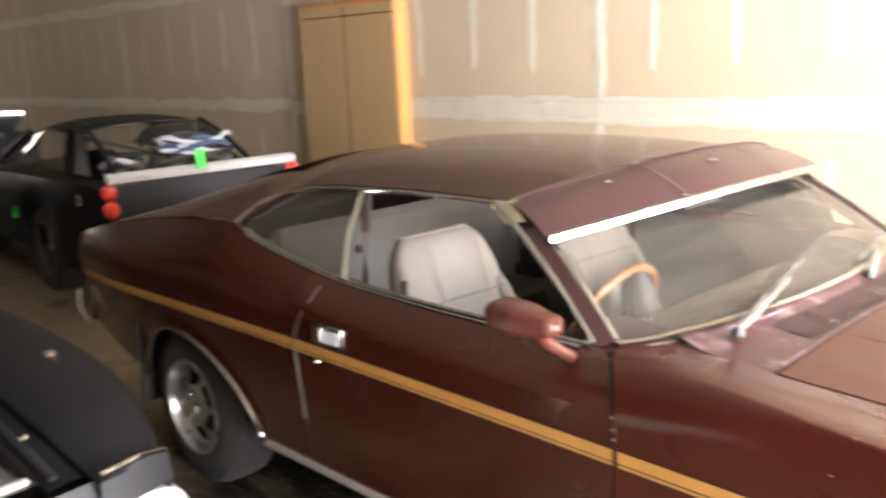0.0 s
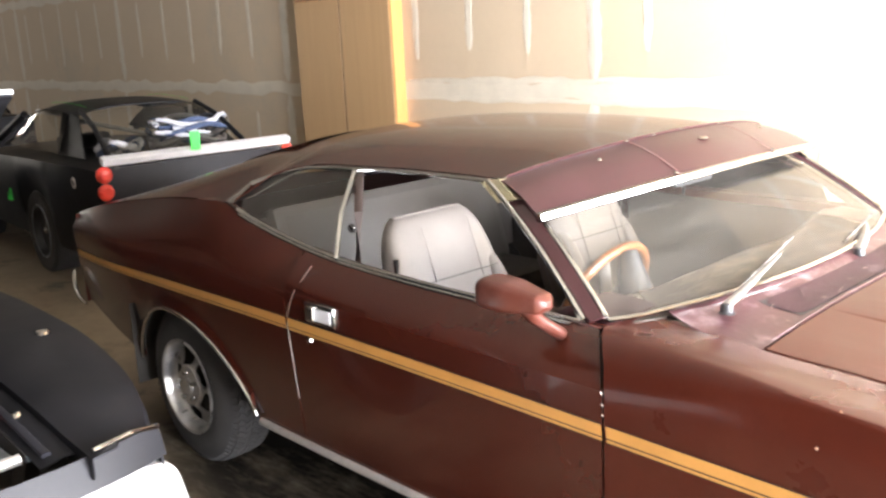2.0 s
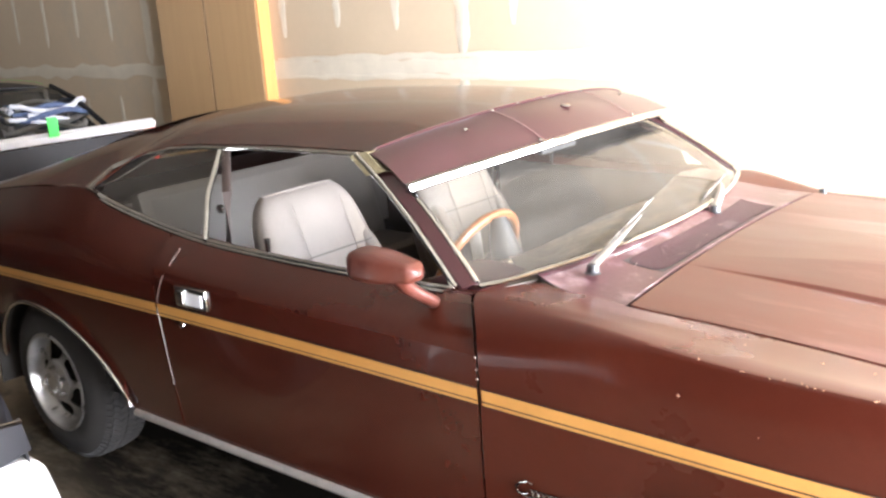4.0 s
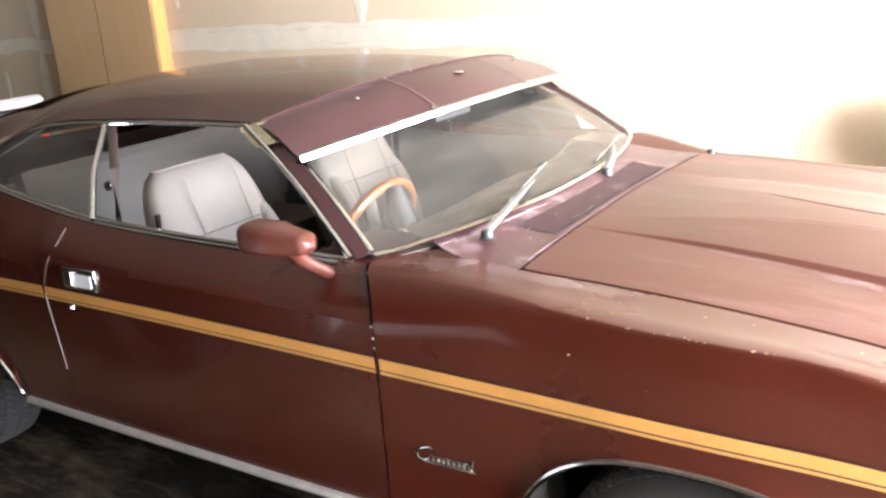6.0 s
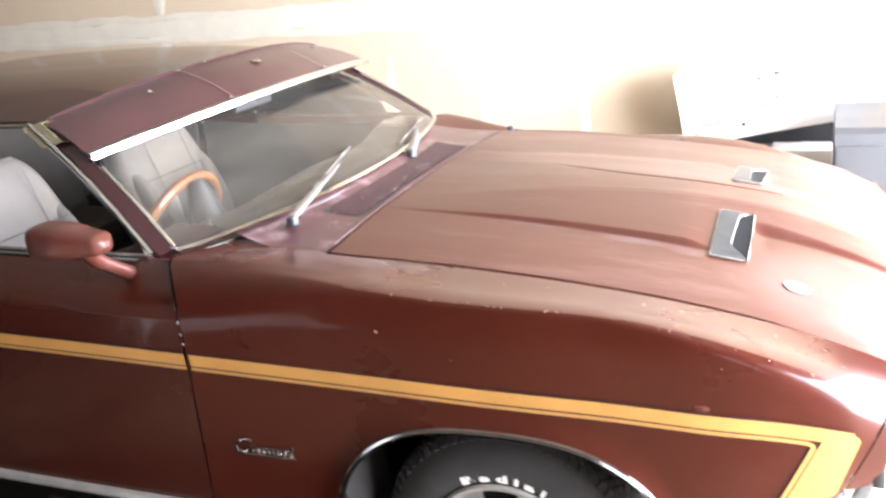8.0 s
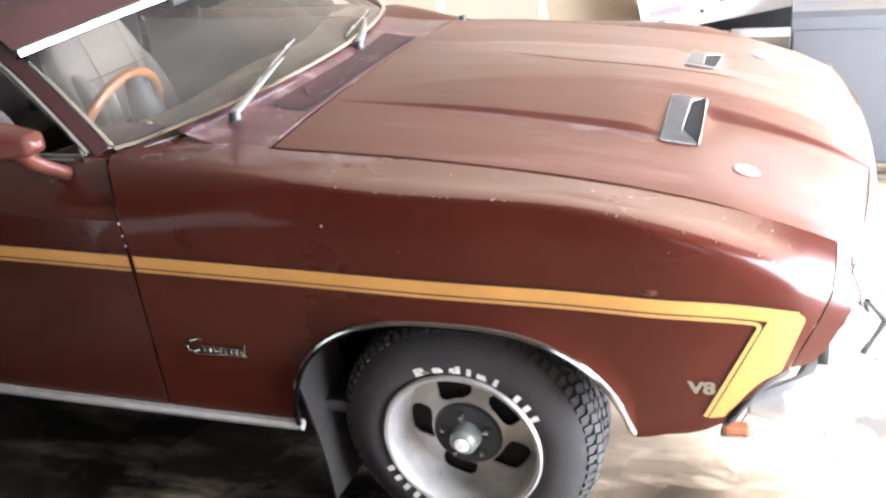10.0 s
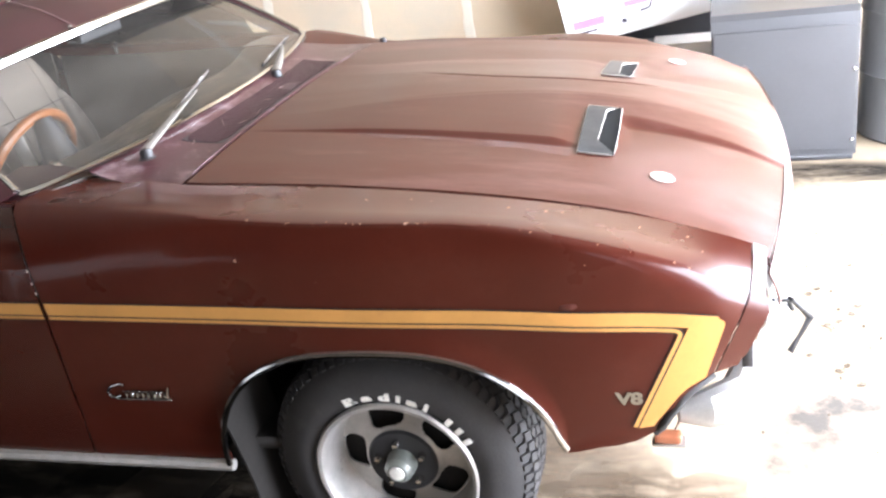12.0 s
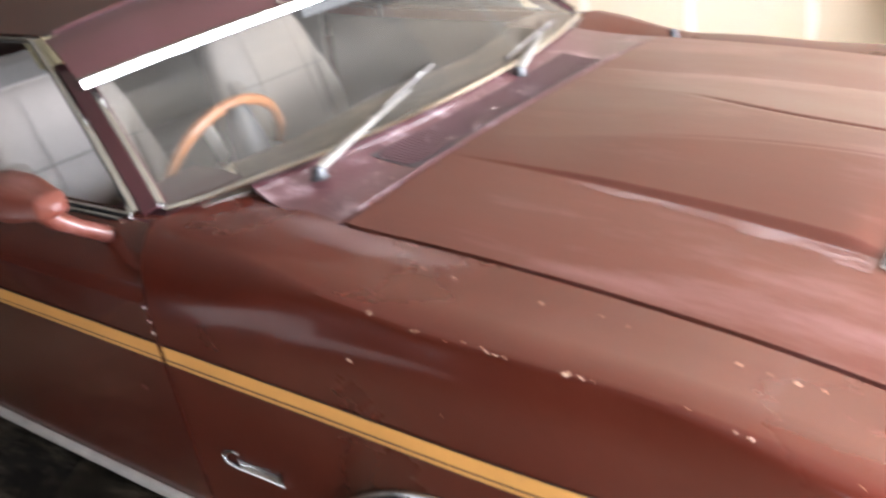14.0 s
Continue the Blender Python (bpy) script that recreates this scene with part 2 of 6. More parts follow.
# darker copy of the seat vinyl, with the rear's shade in its colour
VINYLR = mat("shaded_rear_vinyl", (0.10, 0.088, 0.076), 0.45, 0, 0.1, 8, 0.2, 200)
SEAM = mat("worn_visor_edge", (0.20, 0.125, 0.125), 0.5, 0, 0.2, 30)
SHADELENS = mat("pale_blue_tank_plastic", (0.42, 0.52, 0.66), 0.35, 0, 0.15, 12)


def bloom(name, colour, amount, scale, fade=False):
    """A broken film of chalky oxide that lets the paint show through."""
    mt = bpy.data.materials.new(name)
    mt.use_nodes = True
    t = mt.node_tree
    t.nodes.remove(t.nodes["Principled BSDF"])
    df, tr, mx = t.nodes.new("ShaderNodeBsdfDiffuse"), t.nodes.new("ShaderNodeBsdfTransparent"), t.nodes.new("ShaderNodeMixShader")
    df.inputs[0].default_value = (*colour, 1)
    co, mp, no, rp = t.nodes.new("ShaderNodeTexCoord"), t.nodes.new("ShaderNodeMapping"), t.nodes.new("ShaderNodeTexNoise"), t.nodes.new("ShaderNodeMapRange")
    mp.inputs["Scale"].default_value = (0.5, 1.6, 1)
    no.inputs["Scale"].default_value, no.inputs["Detail"].default_value, no.inputs["Roughness"].default_value = scale, 8.0, 0.7
    rp.inputs["From Min"].default_value, rp.inputs["From Max"].default_value, rp.inputs["To Max"].default_value = 0.46, 0.72, amount
    t.links.new(co.outputs["Object"], mp.inputs["Vector"])
    t.links.new(mp.outputs[0], no.inputs["Vector"])
    t.links.new(no.outputs["Fac"], rp.inputs["Value"])
    level = rp.outputs[0]
    if fade:
        m2, gr, mu = t.nodes.new("ShaderNodeMapping"), t.nodes.new("ShaderNodeTexGradient"), t.nodes.new("ShaderNodeMath")
        m2.inputs["Location"].default_value, m2.inputs["Scale"].default_value = (-1, -1, 0), (2, 2, 0)
        gr.gradient_type, mu.operation = "SPHERICAL", "MULTIPLY"
        rp.inputs["From Min"].default_value, rp.inputs["From Max"].default_value = 0.30, 0.52
        sq = t.nodes.new("ShaderNodeMapRange")
        sq.inputs["From Max"].default_value = 0.55
        t.links.new(co.outputs["Generated"], m2.inputs["Vector"])
        t.links.new(m2.outputs[0], gr.inputs["Vector"])
        t.links.new(gr.outputs["Fac"], sq.inputs["Value"])
        t.links.new(sq.outputs[0], mu.inputs[0])
        t.links.new(level, mu.inputs[1])
        level = mu.outputs[0]
    t.links.new(level, mx.inputs[0])
    t.links.new(tr.outputs[0], mx.inputs[1])
    t.links.new(df.outputs[0], mx.inputs[2])
    t.links.new(mx.outputs[0], t.nodes["Material Output"].inputs[0])
    return mt


CHALK = bloom("chalky_oxide", (0.42, 0.32, 0.31), 0.6, 9)
for paint, gloss in ((PAINT, 0.16), (FADED_LIT, 0.30), (SHINY, 0.28)):
    paint.node_tree.nodes["Principled BSDF"].inputs["Specular IOR Level"].default_value = gloss
DUSTY = bloom("thin_chalky_film", (0.42, 0.32, 0.31), 0.16, 9, fade=True)
TANDIRT = bloom("dried_tan_mud", (0.17, 0.125, 0.085), 0.85, 9, fade=True)
STREAK = bloom("streaky_lacquer_bloom", (0.50, 0.34, 0.31), 0.15, 16, fade=True)
SOAK = bloom("soaked_oil", (0.022, 0.019, 0.016), 0.92, 3.0, fade=True)
CAPG = mat("green_grey_hub_cap", (0.19, 0.20, 0.18), 0.35, 0.3, 0.2, 15)

# ---- mesh helpers ----
def part(name, bm, material, parent=None, label="", smooth=30, thick=0.0):
    """Links a bmesh as one mesh object under its thing."""
    bmesh.ops.recalc_face_normals(bm, faces=bm.faces) if not thick else None
    me = bpy.data.meshes.new(name)
    bm.to_mesh(me)
    bm.free()
    for p in me.polygons:
        p.use_smooth = smooth > 0
    if smooth:
        me.set_sharp_from_angle(angle=radians(smooth))
    if len(me.polygons) < 60 and not thick:
        big = max((p.area for p in me.polygons), default=0)
        for p in me.polygons:
            if p.area > 0.15 * big:
                p.use_smooth = False
    if thick and smooth:
        uses = [0] * len(me.edges)
        for lp in me.loops:
            uses[lp.edge_index] += 1
        for e in me.edges:
            if uses[e.index] == 1:
                e.use_edge_sharp = True
    me.materials.append(material)
    ob = new(name, me)
    if parent:
        ob.parent = parent
    if thick:
        s = ob.modifiers.new("thickness", "SOLIDIFY")
        s.thickness, s.offset = abs(thick), -1.0 if thick > 0 else 1.0
    if label:
        ob["label"] = label
    return ob


def thing(name, label, category, at=(0, 0, 0), turn=0, group="", kind=""):
    e = new(name)
    e.matrix_world = pose(*at, 0, 0, turn)
    e.empty_display_size = 0.1
    return tagged(e, label, category, group, kind)


def grid(P, bm=None, flip=False, close=False):
    bm = bm or bmesh.new()
    n, k = len(P), len(P[0])
    V = [[bm.verts.new([float(c) for c in q]) for q in row] for row in P]
    for i in range(n - 1):
        for j in range(k if close else k - 1):
            j2 = (j + 1) % k
            f = (V[i][j], V[i + 1][j], V[i + 1][j2], V[i][j2])
            try:
                bm.faces.new(f[::-1] if flip else f)
            except ValueError:
                pass
    return bm


def box(c, s, bm=None, bevel=0.0, rot=None):
    bm = bm or bmesh.new()
    m = Matrix.Translation(c) @ (rot or Matrix()) @ Matrix.Diagonal((*s, 1))
    r = bmesh.ops.create_cube(bm, size=1, matrix=m)
    if bevel:
        edges = list({e for v in r["verts"] for e in v.link_edges})
        bmesh.ops.bevel(bm, geom=edges, offset=bevel, segments=2, profile=0.6, affect="EDGES")
    return bm


def tube(pts, r, bm=None, n=8, flat=1.0):
    """A rod swept along points; flat squashes it in its second direction."""
    bm = bm or bmesh.new()
    pts = [Vector(p) for p in pts]
    rows = []
    for i, p in enumerate(pts):
        d = (pts[min(i + 1, len(pts) - 1)] - pts[max(i - 1, 0)]).normalized()
        up = Vector((0, 0, 1)) if abs(d.z) < 0.95 else Vector((0, 1, 0))
        a = d.cross(up).normalized()
        b = a.cross(d)
        rr = r[i] if isinstance(r, (list, tuple)) else r
        rows.append([p + a * math.cos(t) * rr + b * math.sin(t) * rr * flat for t in np.linspace(0, 2 * math.pi, n, endpoint=False)])
    grid(rows, bm, close=True)
    bm.verts.ensure_lookup_table()
    k = len(bm.verts)
    for s in (k - n * len(rows), k - n):
        bm.faces.new([bm.verts[s + j] for j in range(n)])
    return bm


def revolve(profile, bm=None, n=48, m=None, close=False):
    """Turns (radius, height) pairs round the local z axis; m places the result."""
    bm = bm or bmesh.new()
    m = m or Matrix()
    rows = [[m @ Vector((r * math.cos(t), r * math.sin(t), h)) for t in np.linspace(0, 2 * math.pi, n, endpoint=False)] for r, h in profile]
    return grid(rows, bm, close=True)


def curve(*pairs):
    """A smooth line through (x, value) pairs."""
    xs, ys = np.array([p[0] for p in pairs], float), np.array([p[1] for p in pairs], float)
    d = np.gradient(ys, xs) if len(xs) > 2 else np.full(len(xs), (ys[-1] - ys[0]) / (xs[-1] - xs[0]))

    def at(x):
        x = min(max(x, xs[0]), xs[-1])
        i = min(max(int(np.searchsorted(xs, x)) - 1, 0), len(xs) - 2)
        h = xs[i + 1] - xs[i]
        t = (x - xs[i]) / h
        return float((2 * t**3 - 3 * t**2 + 1) * ys[i] + (t**3 - 2 * t**2 + t) * h * d[i] + (3 * t**2 - 2 * t**3) * ys[i + 1] + (t**3 - t**2) * h * d[i + 1])

    return at


def smoothstep(x):
    x = min(max(x, 0.0), 1.0)
    return x * x * (3 - 2 * x)


# ---- the workshop ----
WY, X0, X1, YS, H = 3.02, -26.0, 2.7, -9.0, 3.7
tagged(part("floor", box(((X0 + X1) / 2, (WY + YS) / 2, -0.1), (X1 - X0 + 0.4, WY - YS + 0.4, 0.2)), CONC), "stained grey-brown concrete workshop floor", "floor", kind="structure")
tagged(part("ground", box((X1 + 29.6, -3, -0.13), (59.6, 120, 0.2)), APRON), "pale sunlit concrete apron outside the door", "ground", kind="structure")
wall_north = tagged(part("wall_north", box(((X0 + X1) / 2, WY + 0.08, H / 2), (X1 - X0, 0.16, H)), WALL), "bare plasterboard wall with taped joints", "wall", kind="structure")


def wall_with_openings(name, axis, at, lo, hi, holes):
    """An upright wall with door openings (from, to, height)."""
    bm = bmesh.new()
    edge = lo
    for a, b, h in sorted(holes) + [(hi, hi, 0)]:
        for u0, u1, z0, z1 in ((edge, a, 0, H), (a, b, h, H)):
            if u1 - u0 > 0.01:
                c, s = ((u0 + u1) / 2, (z0 + z1) / 2), (u1 - u0, z1 - z0)
                box((at, c[0], c[1]) if axis == "x" else (c[0], at, c[1]), (0.16, s[0], s[1]) if axis == "x" else (s[0], 0.16, s[1]), bm)
        edge = b
    return tagged(part(name, bm, WALL if name == "wall_east" else SOUTHB), "unseen bare wall with doorways for the area lamps" if holes else "unseen dark wall that keeps reflections low", "wall", kind="structure")


# the -8.2 opening and the west one are invented for the fill lamps
wall_with_openings("wall_east", "x", X1 + 0.08, YS, WY, [(-8.2, -4.4, 2.16), (-2.4, 2.95, 2.16)])
wall_with_openings("wall_south", "y", YS - 0.08, X0, X1, [])
wall_with_openings("wall_west", "x", X0 - 0.08, YS, WY, [(-1.2, 2.8, 3.1)])
tagged(part("ceiling", box(((X0 + X1) / 2, (WY + YS) / 2, H + 0.06), (X1 - X0 + 0.4, WY - YS + 0.4, 0.12)), CEIL), "pale flat workshop ceiling", "ceiling", kind="structure")


def smear(x0, z0, x1, z1, w, steps=14, wob=0.25, lift=0.0):
    """A band of filler along a line on the north wall, with an uneven outline."""
    rows = []
    d = Vector((x1 - x0, z1 - z0)).normalized()
    for i in range(steps + 1):
        t = i / steps
        end = min(1, 6 * min(t, 1 - t) + 0.35)
        a, b = (w / 2 * end * (1 + random.uniform(-wob, wob)) for _ in range(2))
        px, pz = x0 + (x1 - x0) * t, z0 + (z1 - z0) * t
        rows.append([(px - d.y * a, WY - 0.0005 - lift, pz + d.x * a), (px - d.y * a * 0.8, WY - 0.003 - lift, pz + d.x * a * 0.8),
                     (px + d.y * b * 0.8, WY - 0.003 - lift, pz - d.x * b * 0.8), (px + d.y * b, WY - 0.0005 - lift, pz - d.x * b)])
    return grid(rows)


JOINTS = [-0.1, -3.76, -7.69, -11.47, -15.06, -18.7, -22.4]
for z, w in ((1.205, 0.13), (2.44, 0.12)):
    part("joint_compound", smear(X1, z, X0, z, w, 150, 0.45), MUD, wall_north)
part("joint_compound", smear(-1.2, 1.275, -5.8, 1.285, 0.05, 40, 0.5, 0.004), MUD, wall_north)
part("joint_compound", smear(-0.8, 1.125, -5.6, 1.13, 0.045, 40, 0.5, 0.004), MUD, wall_north)
for jx in JOINTS:
    for z0, z1 in ((0, 1.14), (1.27, 2.38), (2.5, H)):
        part("joint_compound", smear(jx, z0, jx + random.uniform(-0.01, 0.01), z1, 0.12, 22, 0.25), MUD, wall_north)
    for k in range(1, 6):
        x = jx - 0.64 * k
        if x > X0 + 0.3:
            part("joint_compound", smear(x, 1.52 + random.uniform(-0.06, 0.05), x + random.uniform(-0.02, 0.02), 2.33 + random.uniform(-0.1, 0.03), 0.055 if x < -7.7 else 0.075, 12, 0.3), MUD, wall_north)
            part("joint_compound", smear(x, 0.25, x, 0.98 + random.uniform(-0.08, 0.05), 0.055, 12, 0.3), MUD, wall_north)

# ---- the brown coupe: nose towards +x, front axle at x = 0 ----
car = thing("car", "brown two-door hardtop coupe with gold side stripes and bright trim", "car", (0, 0, 0))
FW, RW = 0.0, -2.82          # axle positions
BACK, RISE = 0.030, 0.014    # the cabin's place on the chassis


def cabin(*pairs):
    """A curve set back with the cabin."""
    up = RISE if max(p[1] for p in pairs) > 0.9 and min(p[1] for p in pairs) > 0.9 else 0.0
    return curve(*((x - BACK, v + up) for x, v in pairs))


half_width = curve((-3.9, 0.875), (-3.5, 0.925), (-2.8, 0.957), (-2.0, 0.972), (-1.2, 0.976), (-0.4, 0.972), (0.2, 0.962), (0.5, 0.942), (0.7, 0.895), (0.82, 0.845))
crown_z = curve((-0.84, 0.980), (-0.72, 0.979), (-0.6, 0.978), (-0.44, 0.975), (-0.3, 0.966), (-0.1, 0.950), (0.08, 0.944), (0.236, 0.936), (0.34, 0.921), (0.455, 0.892), (0.57, 0.847), (0.65, 0.806), (0.70, 0.773), (0.745, 0.741))
crown_y = curve((-0.84, 0.846), (-0.72, 0.858), (-0.5, 0.902), (-0.3, 0.936), (-0.1, 0.943), (0.2, 0.941), (0.45, 0.928), (0.57, 0.905), (0.65, 0.880), (0.70, 0.860), (0.745, 0.836))
seam_z = curve((-0.88, 0.984), (-0.70, 0.962), (-0.6, 0.9535), (-0.49, 0.946), (-0.1, 0.923), (0.05, 0.910), (0.14, 0.901), (0.385, 0.869), (0.59, 0.829), (0.76, 0.777), (0.83, 0.745))
seam_y = curve((-0.88, 0.64), (-0.73, 0.652), (-0.6, 0.670), (-0.49, 0.686), (-0.3, 0.688), (0.06, 0.690), (0.45, 0.700), (0.80, 0.718))
belt_z = cabin((-2.45, 1.105), (-2.4, 1.09), (-2.15, 1.035), (-1.9, 0.996), (-1.5, 0.972), (-1.2, 0.966), (-0.8, 0.962), (-0.6, 0.958))
shoulder_y = cabin((-3.9, 0.83), (-3.7, 0.835), (-3.2, 0.82), (-2.75, 0.845), (-2.4, 0.862), (-1.9, 0.866), (-1.2, 0.87), (-0.6, 0.86))
shoulder_z = cabin((-3.9, 0.915), (-3.72, 0.955), (-3.2, 1.04), (-2.75, 1.09), (-2.45, 1.102), (-2.3, 1.068))


nose_edge = curve((0.38, 0.412), (0.54, 0.441), (0.56, 0.454), (0.575, 0.478), (0.595, 0.510), (0.62, 0.531), (0.66, 0.549), (0.745, 0.570))


def arch_z(x):
    """Height of the body's lower edge: sill, wheel arches and ends."""
    base = 0.348
    if x > 0.38:
        base = nose_edge(x)
    if x < -3.1:
        base = 0.36 + (-3.1 - x) * 0.21
    u = abs(x - FW) / 0.391
    if u < 1:
        return max(base, 0.335 + 0.336 * (1 - u**2.6) ** (1 / 2.2))
    u = (x - (RW - 0.04)) / (0.58 if x > RW - 0.04 else 0.36)
    if abs(u) < 1:
        return max(base, 0.335 + 0.335 * (1 - u * u) ** 0.625)
    return base


def side_y(x, z):
    """Half-width of the flank at a height below its shoulder."""
    w = half_width(x)
    if z < 0.87:
        fold = (nose_edge(x) + 0.036 - z) * smoothstep((x - 0.35) / 0.05) if 0.35 < x < 0.57 else 0.0
        return w - 0.055 * (0.87 - z) - 0.055 * (0.87 - z) ** 2 - 0.30 * max(0.0, fold)
    return w - 4.0 * (z - 0.87) ** 2


def straight(*pairs):
    """A line of straight pieces through (x, value) pairs."""
    xs, vs = [p[0] for p in pairs], [p[1] for p in pairs]
    return lambda x: float(np.interp(x, xs, vs))


def stations(a, b, n):
    xs = set(np.linspace(a, b, n).round(4))
    for c, r1, r2 in ((FW, 0.391, 0.391), (RW - 0.04, 0.36, 0.58)):
        for t in np.linspace(-math.pi / 2, math.pi / 2, 36):
            x = c + (r2 if t > 0 else r1) * math.sin(t) * 0.9995
            if a < x < b:
                xs.add(round(x, 4))
    xs = sorted(xs)
    return [x for i, x in enumerate(xs) if i == 0 or x - xs[i - 1] > 0.0012]


def sweep(x, y):
    """How far the shut line between fender and door leans back where the body turns in."""
    near = smoothstep(1 - abs(x + 0.72) / 0.30)
    return near * min(0.088, 0.80 * max(0, side_y(x, 0.86) - y))


def flank(a, b, top, side, n):
    """A body panel from its lower edge to the top line given as a list of (y, z) for each x."""
    rows = []
    for x in stations(a, b, n):
        zb, zt = arch_z(x), top(x)[0][1]
        lip = 0.010 if zb > 0.40 and (-3.25 < x < 0.41) else 0.0
        low = [(side_y(x, zb) + lip - 0.004, zb + 0.002), (side_y(x, zb) + lip, zb)]
        zs = [zb + (zt - zb) * (k / 13) for k in range(1, 14)]
        low += [(side_y(x, z) + lip * max(0, 1 - (z - zb) / 0.06), z) for z in zs]
        settle = 0.078 * smoothstep((x + 0.75) / 0.3) if side > 0 else 0.0
        rows.append([(x - sweep(x, y) - max(0, x - 0.60) / 0.145 * 0.075 * min(1, max(0, 0.76 - z) / 0.19), side * y, z - settle * smoothstep((z - 0.7) / 0.2)) for y, z in low + top(x)[1:]])
    return grid(rows, flip=side > 0)


def fender_top(x):
    """Crown of the fender: a firm crease above a curved side, which melts into the door's shoulder behind."""
    zc, yc, ys, zs = crown_z(x), crown_y(x), seam_y(x), seam_z(x)
    soft = smoothstep((-0.15 - x) / 0.56)
    zl = zc - 0.018 - 0.045 * smoothstep((x - 0.46) / 0.25) - 0.085 * soft
    y0 = side_y(x, zl)
    out = [(yc + (y0 - yc) * (1 - u ** 2.0) ** 0.5, zl + (zc - zl) * u) for u in (0, 0.5, 0.8, 0.96, 1.0)]
    out[-1] = (yc - 0.006, zc + 0.0004)
    ya, za = out[-1]
    out += [(ya + (ys + 0.004 - ya) * t, za + (zs - za) * t - 0.004 * math.sin(math.pi * t) * (1 - soft)) for t in (0.35, 0.7, 1.0)]
    if x < -0.487:
        return out + [(ys - 0.010, zs - 0.001), (ys - 0.03, zs - 0.005)]
    return out + [(ys + 0.004, zs - 0.012), (ys + 0.004, zs - 0.03)]


def door_top(x):
    zb, ys = belt_z(x), shoulder_y(x)
    y0 = side_y(x, zb - 0.10)
    out = [(y0, zb - 0.10)]
    for t in (0.25, 0.5, 0.75, 1.0):
        out.append((y0 + (ys - y0) * t**1.5, zb - 0.10 + 0.10 * t - 0.012 * t * (1 - t)))
    return out + [(ys - 0.03, zb + 0.002), (ys - 0.04, zb - 0.03)]


def quarter_top(x):
    if x > -2.38:
        zb, ys = belt_z(x), shoulder_y(x)
    else:
        zb, ys = shoulder_z(x), shoulder_y(x)
    y0 = side_y(x, 0.86)
    out = [(y0, 0.86)]
    for t in (0.2, 0.4, 0.6, 0.8, 1.0):
        out.append((y0 + (ys - y0) * t**1.35, 0.86 + (zb - 0.86) * t))
    return out + [(ys - 0.02, zb + 0.004)]


fenders, doors = {}, {}
for side in (-1, 1):
    fenders[side] = part("front_fender", flank(-0.716, 0.745, fender_top, side, 40), PAINT, car, thick=0.004)
    doors[side] = part("door", flank(-1.985, -0.724, door_top, side, 34), SHINY, car, thick=0.004)
    part("rear_quarter_panel", flank(-3.90, -1.993, quarter_top, side, 50), SHINY, car, thick=0.004)


# small panels at the feet of the windscreen pillars
for side in (-1, 1):
    rows = [[(x, side * y, seam_z(x) + 0.001 - (y - 0.645) / 0.217 * (seam_z(x) - belt_z(x) + 0.002)) for y in np.linspace(0.62, 0.862, 9)] for x in np.linspace(-0.97, -0.812, 8)]
    part("scuttle_corner", grid(rows, flip=side < 0), VISOR, car, thick=0.004)

# roof with the sail panels and boot in one skin
edge_y = cabin((-3.88, 0.82), (-3.7, 0.825), (-3.2, 0.81), (-2.75, 0.84), (-2.45, 0.855), (-2.40, 0.845), (-2.30, 0.755), (-2.16, 0.695), (-1.9, 0.672), (-1.5, 0.662), (-1.2, 0.66))
edge_z = cabin((-3.88, 0.918), (-3.7, 0.962), (-3.2, 1.045), (-2.75, 1.096), (-2.45, 1.11), (-2.40, 1.125), (-2.30, 1.205), (-2.16, 1.240), (-1.9, 1.254), (-1.5, 1.260), (-1.2, 1.256))
top_z = cabin((-3.88, 0.945), (-3.7, 0.99), (-3.4, 1.065), (-3.0, 1.18), (-2.6, 1.28), (-2.2, 1.336), (-1.8, 1.352), (-1.4, 1.345), (-1.2, 1.326))
rows = []
for x in np.linspace(-3.90, -1.23, 72):
    ye, ze, zt = edge_y(x), edge_z(x), top_z(x)
    p = 2.4 if x > -2.6 else 2.4 + (-2.6 - x) * 1.6
    rows.append([(x - 0.05 * (1 - abs(s)) * smoothstep((x + 1.53) / 0.3) + 0.10 * (1 - s * s) * smoothstep((x + 1.63) / 0.4), s * ye, ze + (zt - ze) * (1 - abs(s) ** p)) for s in np.linspace(-1, 1, 41)])
roof = part("roof", grid(rows), SHINY, car, thick=0.004)
rows = [[(x, s * 0.44 * (1 - 0.15 * smoothstep((-2.9 - x) / 0.5)), 0.003 + edge_z(x) + (top_z(x) - edge_z(x)) * (1 - abs(s * 0.52) ** 3.0)) for s in np.linspace(-1, 1, 15)] for x in np.linspace(-3.38, -2.62, 12)]
part("rear_window", grid(rows), GLASS, car)
# tail
rows = [[(-3.88 - 0.03 * math.cos(y * 1.6), y, z - 0.03 * (y / 0.86) ** 2 * (z - 0.5)) for z in np.linspace(0.5, 0.945, 8)] for y in np.linspace(-0.86, 0.86, 21)]
part("tail_panel", grid(rows, flip=True), SHINY, car, thick=0.004)
part("rear_bumper", tube([(-3.84, -0.855, 0.60), (-3.895, -0.83, 0.59), (-3.945, -0.5, 0.585), (-3.955, 0, 0.585), (-3.945, 0.5, 0.585), (-3.895, 0.83, 0.59), (-3.84, 0.855, 0.60)], [0.012, 0.03, 0.045, 0.045, 0.045, 0.03, 0.012], n=10), CHROME, car, "chrome bumper bar")
part("bumper_end", tube([(-3.935, -0.880, 0.655), (-3.93, -0.890, 0.635), (-3.895, -0.905, 0.575), (-3.86, -0.905, 0.535), (-3.80, -0.90, 0.508)], [0.005, 0.010, 0.010, 0.008, 0.004], n=8, flat=0.7), CHROME, car, "chrome end of the rear bumper")
